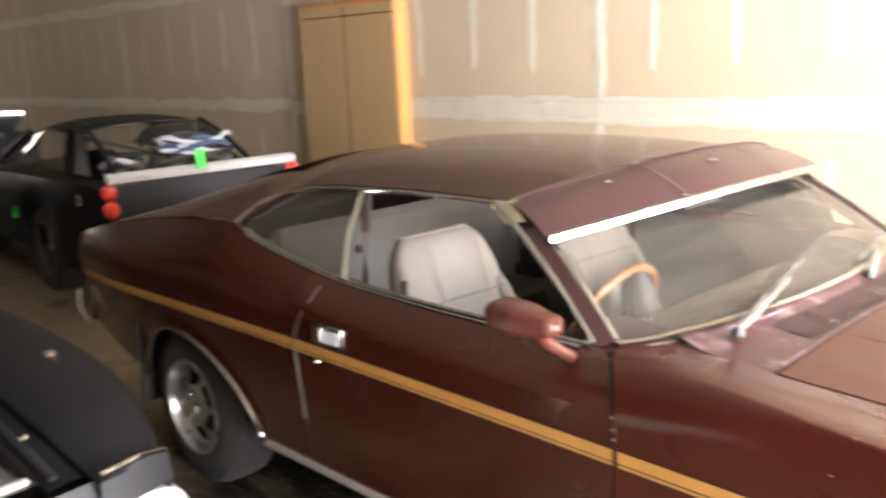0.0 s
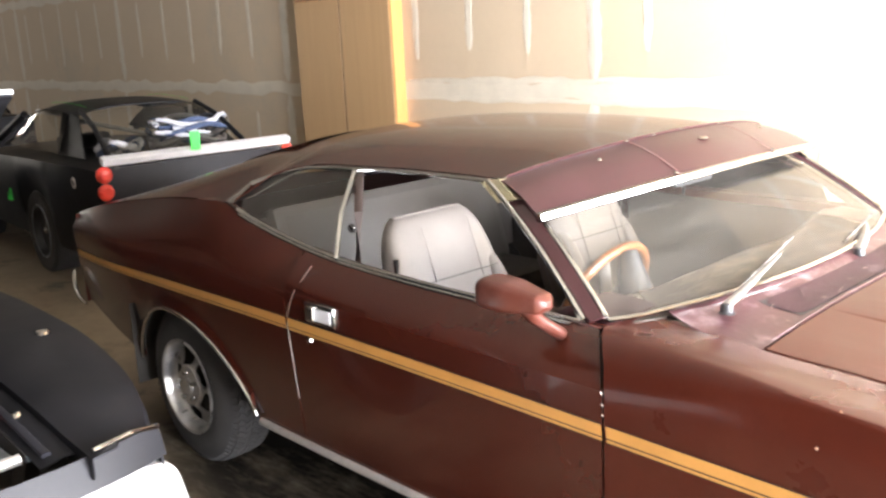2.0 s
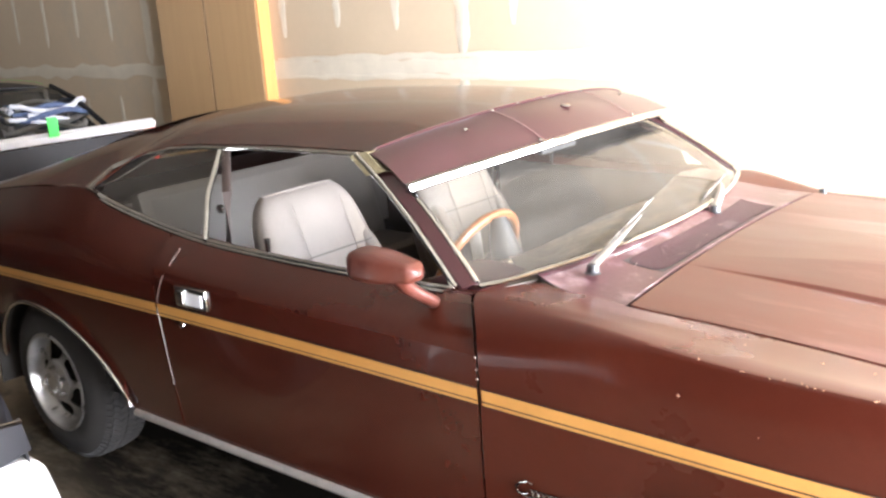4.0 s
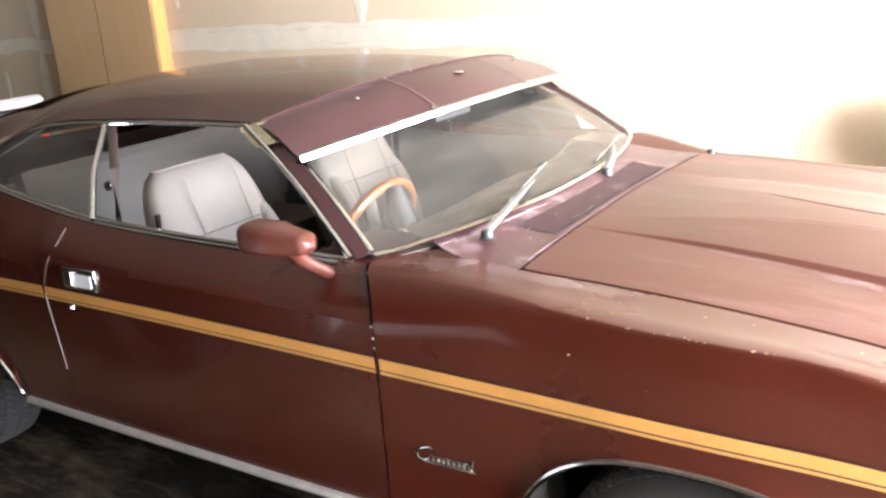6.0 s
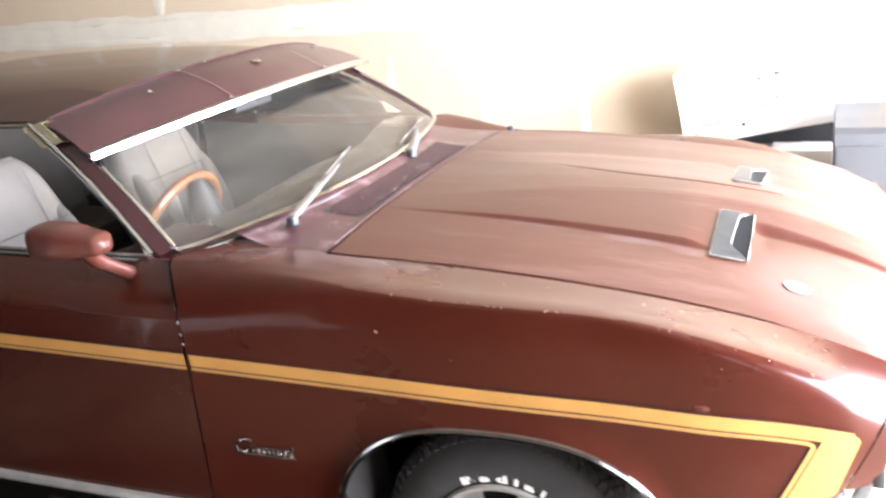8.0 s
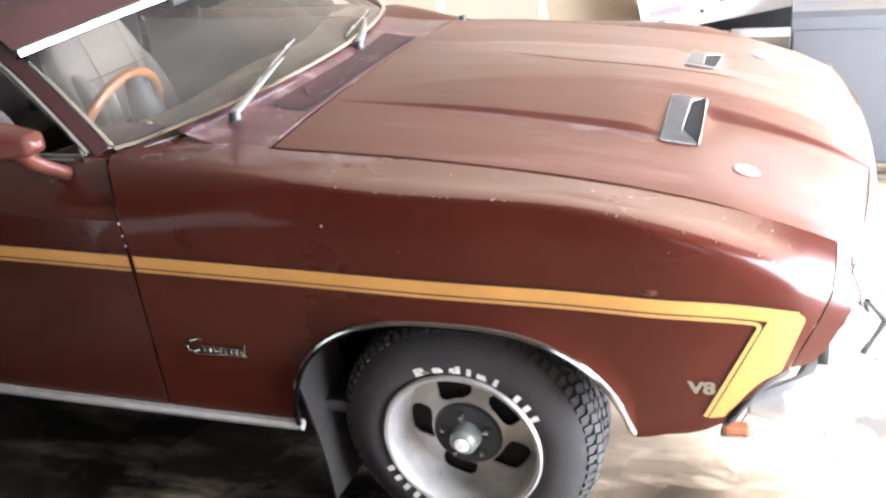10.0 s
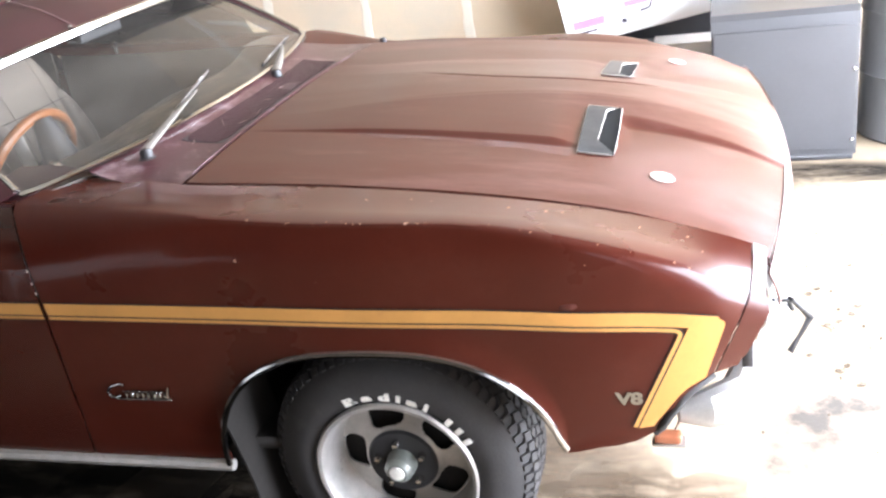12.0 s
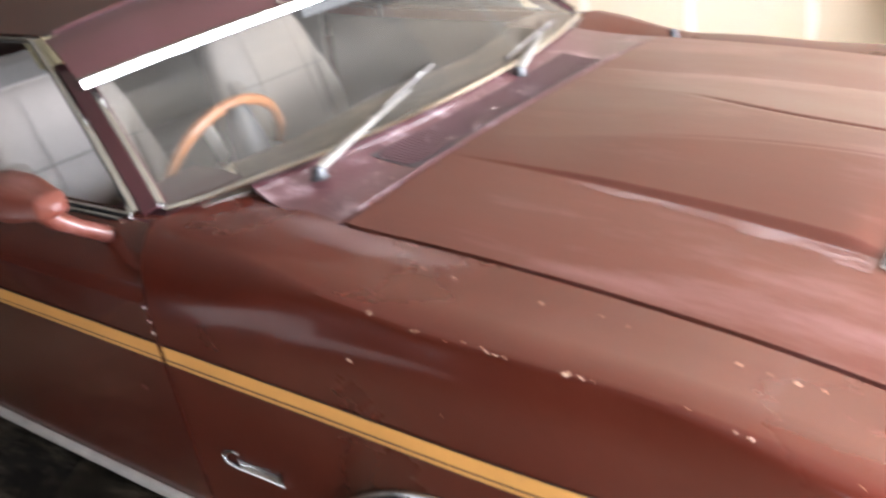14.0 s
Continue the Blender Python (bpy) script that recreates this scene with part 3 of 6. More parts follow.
for side in (-1, 1):
    for y in (0.46, 0.68):
        part("tail_lamp", revolve([(0.001, 0.012), (0.05, 0.01), (0.066, 0)], n=20, m=pose(-3.918, side * y, 0.74, 0, -90, 0)), REDLENS, car, "round red lens")


# bonnet with twin creases, and the cowl behind it
bulge_in = curve((-0.48, 0.22), (-0.19, 0.150), (0.08, 0.085), (0.37, 0.065), (0.6, 0.08), (0.83, 0.12))
bulge_out = curve((-0.48, 0.330), (-0.085, 0.355), (0.19, 0.372), (0.36, 0.383), (0.6, 0.40), (0.83, 0.42))
bulge_up = curve((-0.48, 0.0), (-0.3, 0.010), (-0.19, 0.018), (0.08, 0.028), (0.37, 0.036), (0.5, 0.034), (0.6, 0.027), (0.83, 0.008))


def bonnet_z(x, y):
    """Power bulge with a flat crown, sloping shoulders and a fold where they meet the flat outer panels."""
    z = seam_z(x) + 0.010 * (1 - (y / 0.72) ** 2)
    a, b = bulge_in(x), bulge_out(x)
    q = min(1, max(0, (b - abs(y)) / (b - a)))
    kick = 0.40 - 0.34 * smoothstep((x - 0.31) / 0.07)
    q = q / 0.06 * kick if q < 0.06 else kick + (1 - kick) * (q - 0.06) / 0.94
    crest, foot = 0.165 + 0.19 * (x - 0.46), 0.228 + 0.12 * max(0.0, x - 0.60)
    ahead = smoothstep((x - 0.452) / 0.016)
    if abs(y) > crest and ahead:
        qc = min(1, max(0, (b - crest) / (b - a)))
        ramp = 1 - smoothstep((abs(y) - crest) / (foot - crest))
        q += (0.10 * min(1, max(0, (b - abs(y)) / (b - foot))) + (qc - 0.10) * ramp - q) * ahead
    z += bulge_up(x) * q
    pressed = smoothstep((x + 0.22) / 0.2) * (1 - smoothstep((x - 0.45) / 0.12))
    return z - (0.0045 if y > 0 else 0.0008) * pressed * math.exp(-((abs(y) - a) / 0.0045) ** 2)


ys = np.linspace(-1, 1, 461)
rows = []
for x in np.linspace(-0.480, 0.83, 64):
    w = seam_y(x) - 0.007
    row = [(x - 0.02 * (1 - s * s) * smoothstep((-0.3 - x) / 0.2) + (0.015 - 0.065 * s * s) * smoothstep((x - 0.45) / 0.38), s * w, bonnet_z(x, s * w)) for s in ys]
    rows.append([(row[0][0], row[0][1], row[0][2] - 0.02)] + row + [(row[-1][0], row[-1][1], row[-1][2] - 0.02)])
bonnet = part("bonnet", grid(rows), FADED_LIT, car, "sun-faded brown bonnet with chalky patches", thick=0.004)
for side in (-1,):
    for x0, x1, off, w0, w1 in ((-0.28, 0.36, 0.004, 0.012, 0.055),):
        part("chalk_bloom", grid([[(x, side * (bulge_out(x) + off + u * (w0 + (w1 - w0) * (x - x0) / (x1 - x0))), bonnet_z(x, bulge_out(x) + off + u * (w0 + (w1 - w0) * (x - x0) / (x1 - x0))) + 0.0016) for u in np.linspace(0, 1, 6)] for x in np.linspace(x0, x1, 24)], flip=side < 0), CHALK, bonnet)
part("chalk_bloom", grid([[(x, -(seam_y(x) + 0.008 + 0.10 * u), fender_top(x)[7][1] + (fender_top(x)[4][1] - fender_top(x)[7][1]) * min(1, (0.004 + 0.10 * u) / (fender_top(x)[4][0] - fender_top(x)[7][0])) + 0.0022) for u in np.linspace(0, 1, 6)] for x in np.linspace(-0.66, -0.14, 18)]), DUSTY, fenders[-1])
for y0, y1, x0, x1 in ((-0.70, -0.22, 0.40, 0.82), (0.30, 0.68, 0.45, 0.80)):
    part("chalk_bloom", grid([[(x + (0.015 - 0.065 * (y / 0.7) ** 2) * smoothstep((x - 0.45) / 0.38), y, bonnet_z(x, y) + 0.0012) for y in np.linspace(y0, y1, 44)] for x in np.linspace(x0, x1, 22)]), STREAK, bonnet)
screen_base_x = curve((-0.86, -0.87), (-0.8, -0.815), (-0.64, -0.752), (-0.35, -0.682), (0, -0.655), (0.35, -0.682), (0.64, -0.752), (0.8, -0.815), (0.86, -0.87))


def cowl_point(y, t, up=0.0):
    """Point of the cowl: t runs from the windscreen's foot to the bonnet."""
    q = 1 - (y / 0.74) ** 2
    x = screen_base_x(y) + (-0.487 - 0.018 * q - screen_base_x(y)) * t
    return (x, y, 0.973 - 0.031 * t**1.5 + 0.014 * q - 0.012 * math.sin(math.pi * t) + up)


rows = []
for t in np.linspace(0, 1, 10):
    row = []
    for s in np.linspace(-1, 1, 41):
        row.append(cowl_point(s * (0.652 + 0.033 * t + 0.016 * math.sin(math.pi * t)), t))
    rows.append(row)
cowl = part("cowl", grid(rows), COWL, car, "chalky purple-brown cowl panel", thick=0.004)
part("vent_backing", grid([[cowl_point(y, t, 0.0012) for t in np.linspace(0.30, 0.90, 7)] for y in np.linspace(-0.42, 0.40, 25)], flip=True), DARKPL, cowl, thick=0.001)
for i in range(74):
    y = -0.414 + i * 0.011
    e = 0.10 * max(0, 1 - abs(y + 0.42) / 0.05) ** 2
    part("vent_slat", grid([[cowl_point(y + d, t, u) for t in np.linspace(0.31 + e, 0.89 - e, 6)] for d, u in ((0, 0.0014), (0.0004, 0.0034), (0.0078, 0.0034), (0.0082, 0.0014))], flip=True), VENT, cowl)
part("clip", tube([cowl_point(-0.27, 0.45, 0.005), cowl_point(-0.31, 0.62, 0.005)], 0.0018), COWL, cowl, "pale scratched clip")
random.seed(12)
for k in range(9):
    y, t, a = random.uniform(-0.55, 0.45), random.uniform(0.12, 0.9), random.uniform(-0.06, 0.06)
    part("scratch", tube([cowl_point(y, t, 0.0045), cowl_point(y + a * 0.6, min(0.96, t + 0.05), 0.0048), cowl_point(y + a, min(0.97, t + 0.08), 0.0045)], [0.0002, 0.0005, 0.0002], n=5), PINPL, cowl)
part("cowl_edge", tube([cowl_point(s * 0.668, 0.985, 0.002) for s in np.linspace(-0.94, 0.94, 31)], 0.0016, n=6), COWL, cowl)

# windscreen, frame and pillars
def screen(s, t):
    """Point of the windscreen: s across (-1..1), t up."""
    yb, yt = s * 0.815, s * 0.665
    xb, zb = screen_base_x(yb), 0.980 + 0.012 * (1 - s * s)
    xt, zt = -1.275 + 0.10 * (1 - s * s), 1.266 + 0.052 * (1 - s * s)
    return Vector((xb + (xt - xb) * t, yb + (yt - yb) * t, zb + (zt - zb) * t + 0.02 * math.sin(math.pi * t)))


pane = part("windscreen", grid([[screen(s, t) for s in np.linspace(-1, 1, 31)] for t in np.linspace(0, 1, 12)], flip=True), GLASS, car, "dusty clear windscreen")
pane.visible_shadow = False
part("windscreen_trim", tube([screen(s, 0.0) + Vector((0.006, 0, 0.004)) for s in np.linspace(-1, 1, 41)], 0.009, flat=0.7), CHROME, car, "bright lower windscreen trim")
for side in (-1, 1):
    a = [screen(side, t) for t in np.linspace(0, 1, 9)]
    rows = [[p + Vector((0.004, -side * 0.012, 0.004)), p + Vector((0.002, side * 0.012, 0.012)), p + Vector((-0.022, side * 0.030, 0.0)), p + Vector((-0.042, side * 0.030, -0.014)), p + Vector((-0.06, 0, -0.02))] for p in a]
    pillar = part("windscreen_pillar", grid(rows, flip=side > 0), VISOR, car, thick=0.006)
    part("pillar_trim", tube([p + Vector((0.002, side * 0.002, 0.012)) for p in a], 0.008), CHROME, pillar, "thin bright strip")
    part("drip_rail", tube([p + Vector((-0.038, side * 0.036, 0.003)) for p in a], 0.009), CHROME, pillar, "thin bright strip")
    # bright plate where the visor meets the pillar
    q = screen(side, 0.80)
    q2 = screen(side, 1.0)
    rows = [[p + Vector((0.03, side * 0.012, 0.012)), p + Vector((0.0, side * 0.036, 0.012)), p + Vector((-0.06, side * 0.044, -0.002))] for p in (q, (q + q2) / 2, q2)]
    part("corner_plate", grid(rows, flip=side > 0), GILT, car, "yellowed bright metal corner plate", thick=0.003)

# external sun visor over the windscreen
def visor_point(s, t):
    """s across, t from the roof (0) to the lip (1)."""
    b = 1 - s * s
    wide = 1.10 if s > 0 else 1.0
    back = Vector((-1.270 + 0.115 * b, s * 0.70 * wide, 1.283 + 0.060 * b - 0.008 * abs(s) ** 6))
    lip = Vector((-1.085 + 0.135 * b, s * 0.757 * wide, 1.203 + 0.050 * b))
    return back + (lip - back) * t + Vector((0, 0, 0.012 * math.sin(math.pi * t)))


visor = part("sun_visor", grid([[visor_point(s, t) for s in np.linspace(-1, 1, 37)] for t in np.linspace(0, 1, 9)]), VISOR, car, "purple-brown painted external sun visor", thick=0.004)
rows = [[visor_point(s, 1.0) + Vector(o) for o in ((-0.004, 0, 0.004), (0.012, 0, 0.002), (0.013, 0, -0.010), (0.004, 0, -0.016), (-0.006, 0, -0.013))] for s in np.linspace(-1, 1, 37)]
part("visor_lip", grid(rows), CHROME, visor, "bright metal front lip", thick=0.002)
for s in (-0.36, 0.36):
    part("visor_seam", tube([visor_point(s * (1 - 0.05 * t), t) + Vector((0, 0, 0.004)) for t in np.linspace(0.03, 0.98, 8)], 0.0013, n=6), SEAM, visor)
part("visor_edge", tube([visor_point(s, 0.02) + Vector((0, 0, 0.004)) for s in np.linspace(-0.97, 0.97, 31)], 0.0032, n=6), VISOR, visor)
for s, t in ((-0.6, 0.35), (-0.36, 0.04), (-0.36, 0.95), (0.36, 0.04), (0.36, 0.95), (0.03, 0.03), (-0.18, 0.03), (0.6, 0.4)):
    part("rivet", revolve([(0.001, 0.006), (0.005, 0.004), (0.008, 0)], n=10, m=Matrix.Translation(visor_point(s, t) + Vector((0, 0, 0.003)))), CHROME, visor)
part("visor_badge", revolve([(0.001, 0.004), (0.016, 0.003), (0.018, 0)], n=14, m=Matrix.Translation(visor_point(0.03, 0.42) + Vector((0, 0, 0.003)))), CHROME, visor, "small bright oval plate")


# side windows
def dlo(side):
    """Outline of the side glass opening: belt line, then back along the roof."""
    low = [(x, shoulder_y(x) - 0.005, belt_z(x) + 0.004) for x in np.linspace(-0.87, -2.47, 26)]
    up = [(-2.40, 0.790, 1.184), (-2.31, 0.728, 1.226), (-2.19, 0.698, 1.246)] + [(x, edge_y(x) + 0.006, edge_z(x) - 0.012) for x in np.linspace(-2.03, -1.265, 12)]
    pil = [(-1.265 + 0.40 * t, 0.67 + 0.175 * t, 1.256 - 0.272 * t) for t in (0.2, 0.4, 0.6, 0.8)]
    return [Vector((x, side * y, z)) for x, y, z in low + up + pil]


for side in (-1, 1):
    o = dlo(side)
    frame_part = part("window_trim", tube(o + [o[0]], 0.0065), CHROME, car, "thin bright window surround")
    part("trim_corner", tube([o[23], o[24], o[25], o[26], o[27]], [0.006, 0.012, 0.020, 0.018, 0.008], flat=0.8), CHROME, frame_part, "bright corner of the trim")
    part("belt_moulding", tube([Vector((x, side * (shoulder_y(x) + 0.004), belt_z(x) - 0.004)) for x in np.linspace(-0.89, -2.39, 24)], 0.006), CHROME, frame_part)
    b0, b1 = Vector((-1.83, side * 0.868, 1.004)), Vector((-1.945, side * 0.678, 1.252))
    part("window_divider", tube([b0, (b0 + b1) / 2 + Vector((0, side * 0.02, 0)), b1], 0.010, flat=0.7), CHROME, frame_part, "bright upright glass edge")
    rows = []
    for x in np.linspace(-1.87, -2.39, 14):
        zt, yt = edge_z(x) - 0.015, edge_y(x)
        zb, yb = belt_z(x) + 0.003, shoulder_y(x) - 0.012
        rows.append([(x - 0.05 * t, side * (yb + (yt - yb) * t**1.2), zb + (max(zt, zb + 0.005) - zb) * t) for t in np.linspace(0, 1, 7)])
    q = part("quarter_window", grid(rows, flip=side > 0), TINT, car, "clear rear quarter glass")
    q.visible_shadow = False

rows = []
for x in np.linspace(-1.86, -1.02, 14):
    zt, yt = (edge_z(max(min(x, -1.25), -1.9)) - 0.016, edge_y(min(x, -1.25)))
    zt -= 0.75 * max(0, x + 1.25)
    yt += 0.45 * max(0, x + 1.25)
    rows.append([(x, (shoulder_y(x) - 0.02) + (yt - shoulder_y(x) + 0.02) * t, belt_z(x) + (zt - belt_z(x)) * t) for t in np.linspace(0, 1, 6)])
shut = part("passenger_window", grid(rows, flip=True), SIDEGL, car, "raised clear passenger window glass")
shut.visible_shadow = False
part("glass_edge", tube([r[0] for r in rows], 0.005, n=6), CHROME, shut)

# ---- trim of the flanks ----
stripe_top = curve((-3.88, 0.764), (-2.9, 0.794), (-1.99, 0.806), (-1.2, 0.800), (-0.72, 0.790), (-0.08, 0.772), (0.40, 0.754), (0.61, 0.733), (0.70, 0.712))
for side in (-1, 1):
    for a, b in ((-3.88, -1.995), (-1.983, -0.726), (-0.714, 0.693)):
        lines = ((-0.0035, 0.0, BLACK, "stripe_line"), (0.0, 0.029, GOLD, "gold_stripe"), (0.029, 0.0325, BLACK, "stripe_line"), (0.0325, 0.040, GOLD, "gold_stripe"), (0.040, 0.042, BLACK, "stripe_line"))
        for z0, z1, m_, nm in lines[:2] if b > 0 else lines:
            rows = []
            for x in np.linspace(a, 0.683 if b > 0 else b, 40):
                w = 0.8 + 0.2 * smoothstep((x + 3.9) / 1.5)
                rows.append([(x, side * (side_y(x, z) + 0.0022), z) for z in (stripe_top(x) - z0 * w, stripe_top(x) - (z0 + z1) / 2 * w, stripe_top(x) - z1 * w)])
            part(nm, grid(rows, flip=side > 0), m_, car)
    # the stripe's end, which turns down behind the front corner
    inner = lambda z: 0.612 + (z - 0.663) * 0.447
    oz, ox = (0.474, 0.490, 0.516, 0.545, 0.560, 0.570, 0.577, 0.583, 0.694, 0.702, 0.708, 0.712), (0.556, 0.566, 0.585, 0.606, 0.620, 0.634, 0.647, 0.657, 0.693, 0.693, 0.689, 0.682)
    outer = lambda z: float(np.interp(z, oz, ox))
    rows = []
    for z in np.linspace(0.712, 0.474, 44):
        rows.append([(x, side * (side_y(x, z) + 0.0024), z) for x in np.linspace(inner(z), max(outer(z), inner(z) + 0.004), 6)])
    part("gold_stripe_end", grid(rows, flip=side > 0), GOLD, car)
    turn = [Vector((x, stripe_top(x) - 0.029)) for x in np.linspace(-0.714, 0.600, 36)]
    c0, c1, c2 = turn[-1], Vector((inner(stripe_top(0.628) - 0.029), stripe_top(0.628) - 0.029)), Vector((inner(0.676), 0.676))
    turn += [c0.lerp(c1, t).lerp(c1.lerp(c2, t), t) for t in np.linspace(0.12, 1, 9)] + [Vector((inner(z), z)) for z in np.linspace(0.660, 0.474, 10)]
    for o0, o1, m_ in ((0.0, 0.0035, BLACK), (0.0035, 0.011, GOLD), (0.011, 0.013, BLACK)):
        rows = []
        for k, p in enumerate(turn):
            d = (turn[min(k + 1, len(turn) - 1)] - turn[max(k - 1, 0)]).normalized()
            n_ = Vector((d.y, -d.x))
            rows.append([(q.x, side * (side_y(q.x, q.y) + 0.0027), q.y) for q in (p + n_ * o0, p + n_ * (o0 + o1) / 2, p + n_ * o1)])
        part("stripe_line", grid(rows, flip=side > 0), m_, car)
    part("nose_lip", tube([(x - max(0, x - 0.60) / 0.145 * 0.074, side * (side_y(x, nose_edge(x)) - 0.006), nose_edge(x) - 0.004) for x in np.linspace(0.556, 0.743, 26)], 0.009, n=8, flat=1.0), RUBBER, car, "black rubber lip under the front corner")
    # sill moulding, arch trims
    part("sill_moulding", tube([(x, side * (side_y(x, 0.355) + 0.004), 0.350) for x in np.linspace(-2.27, -0.385, 24)], 0.014, flat=1.0), DULL, car, "bright sill moulding")
    part("sill_underside", box((-1.33, side * 0.83, 0.32), (1.95, 0.07, 0.07), bevel=0.02), UNDER, car)
    for c, r1, r2, t0 in ((FW, 0.391, 0.391, 0.42), (RW - 0.04, 0.36, 0.58, 0.36)):
        pts = []
        for t in np.linspace(-math.pi / 2, math.pi / 2, 60):
            x = c + (r2 if t > 0 else r1) * math.sin(t) * 0.999
            z = arch_z(x)
            if z > t0 or t < 0:
                pts.append((x, side * (side_y(x, z) + 0.012), z))
        part("arch_trim", tube(pts, 0.0075), CHROME, car, "bright wheel-arch trim")
        # inner arch
        rows = [[(c + (0.02 if c < -1 else 0) + 0.43 * math.cos(a), side * y, 0.31 + 0.40 * math.sin(a)) for y in (0.900, 0.75, 0.55)] for a in np.linspace(0.36, math.pi - 0.12, 24)]
        part("wheel_well", grid(rows), UNDER, car, thick=0.004)
        part("wheel_well_back", box((c, side * 0.54, 0.50), (0.80, 0.02, 0.36)), UNDER, car)
    # door furniture
    yh = side_y(-1.78, 0.85)
    handle = part("door_handle", box((-1.785, side * (yh + 0.004), 0.855), (0.150, 0.014, 0.066), bevel=0.006), CHROME, doors[side], "chrome flush door handle")
    part("handle_recess", box((-1.778, side * (yh + 0.0125), 0.853), (0.10, 0.003, 0.040), bevel=0.001), SILVER, handle)
    part("handle_flap", box((-1.823, side * (yh + 0.016), 0.855), (0.035, 0.012, 0.045), bevel=0.005), CHROME, handle)
    part("lock", revolve([(0.001, 0.008), (0.010, 0.007), (0.012, 0)], n=16, m=pose(-1.868, side * side_y(-1.868, 0.752), 0.752, -90 * side, 0, 0)), CHROME, doors[side], "round key lock")
    part("lock_button", tube([(-1.62, side * 0.80, 0.97), (-1.62, side * 0.80, 1.015)], [0.007, 0.009]), CHROME, doors[side])
    # door edge strips
    for x, za, zb in ((-1.989, 0.52, 0.985),):
        bend = 0.11 if x < -1 else 0.015
        part("door_edge_strip", tube([(x + bend * max(0, (z - 0.80) / 0.2) - 0.0, side * (side_y(x, min(z, 0.90)) + 0.001 - max(0, z - 0.9) * 0.55), z) for z in np.linspace(za, zb, 12)], 0.0012, n=6), DULL, car)

# mirror on the driver's door
mirror = part("door_mirror", bmesh.new(), FADED_LIT, car, "brown painted door mirror")
bm = bmesh.new()
rows = []
for t in np.linspace(0, 1, 21):
    r = (1 - (1 - min(1, t / 0.16)) ** 2.5) ** 0.5 if t < 0.16 else 1 - 0.38 * smoothstep((t - 0.35) / 0.65)
    r = max(0.30, r) * (1 if t < 0.90 else (1 - ((t - 0.90) / 0.104) ** 2) ** 0.5)
    x = -1.036 + 0.194 * t
    ry, rz = 0.050 * r, 0.038 * r
    rows.append([(x, -1.022 + 0.012 * t + ry * np.sign(math.cos(a)) * abs(math.cos(a)) ** 0.55, 1.075 - 0.010 * t + rz * np.sign(math.sin(a)) * abs(math.sin(a)) ** 0.55) for a in np.linspace(0, 2 * math.pi, 28, endpoint=False)])
for row in (rows[0], rows[-1]):
    bm.faces.new([bm.verts.new(q) for q in row])
grid(rows, bm, close=True)
tube([(-0.915, -1.005, 1.050), (-0.912, -0.985, 1.018), (-0.905, -0.950, 0.990), (-0.898, -0.900, 0.955)], [0.028, 0.024, 0.020, 0.021], bm, 12, 0.8)
bm.to_mesh(mirror.data)
bm.free()
for p in mirror.data.polygons:
    p.use_smooth = True
mirror.data.set_sharp_from_angle(angle=radians(50))

# wipers
def wiper(x, y, tip, b0, b1):
    """Tapered bright arm on a dark pivot, with a thin framed blade."""
    base, tip, b0, b1 = Vector((x, y, 0.972)), Vector(tip), Vector(b0), Vector(b1)
    arm = part("wiper_arm", revolve([(0.001, 0.026), (0.013, 0.024), (0.016, 0.016), (0.016, 0.004), (0.022, 0.0)], n=16, m=Matrix.Translation(base)), DARKPL, car, "bright windscreen wiper arm on a dark pivot")
    part("wiper_rod", tube([base + Vector((0, 0, 0.020)), base.lerp(tip, 0.30) + Vector((0.008, 0, 0.022)), base.lerp(tip, 0.62) + Vector((0.008, 0, 0.014)), tip], [0.015, 0.0135, 0.008, 0.005], flat=0.45), WIPER, arm)
    part("wiper_blade", tube([b0, (b0 + b1) / 2 + Vector((0.010, 0, 0.010)), b1], 0.0030, flat=1.3), VINYLD, arm)
    for k in (0.2, 0.5, 0.8):
        q = b0.lerp(b1, k)
        part("blade_bridge", tube([q - (b1 - b0).normalized() * 0.03, q + Vector((0.008, 0, 0.011)), q + (b1 - b0).normalized() * 0.03], 0.0028, n=6), WIPER, arm)
    part("wiper_rubber", tube([b0 - Vector((0.006, 0, 0.006)), b1 - Vector((0.006, 0, 0.006))], 0.0035), RUBBER, arm)


sp = lambda s, t: screen(s, t) + Vector((0.010, 0, 0.008))
wiper(-0.645, -0.565, sp(-0.23, 0.095), sp(-0.51, 0.010), sp(-0.07, 0.155))
wiper(-0.625, 0.165, sp(0.53, 0.055), sp(0.23, 0.038), sp(0.71, 0.065))

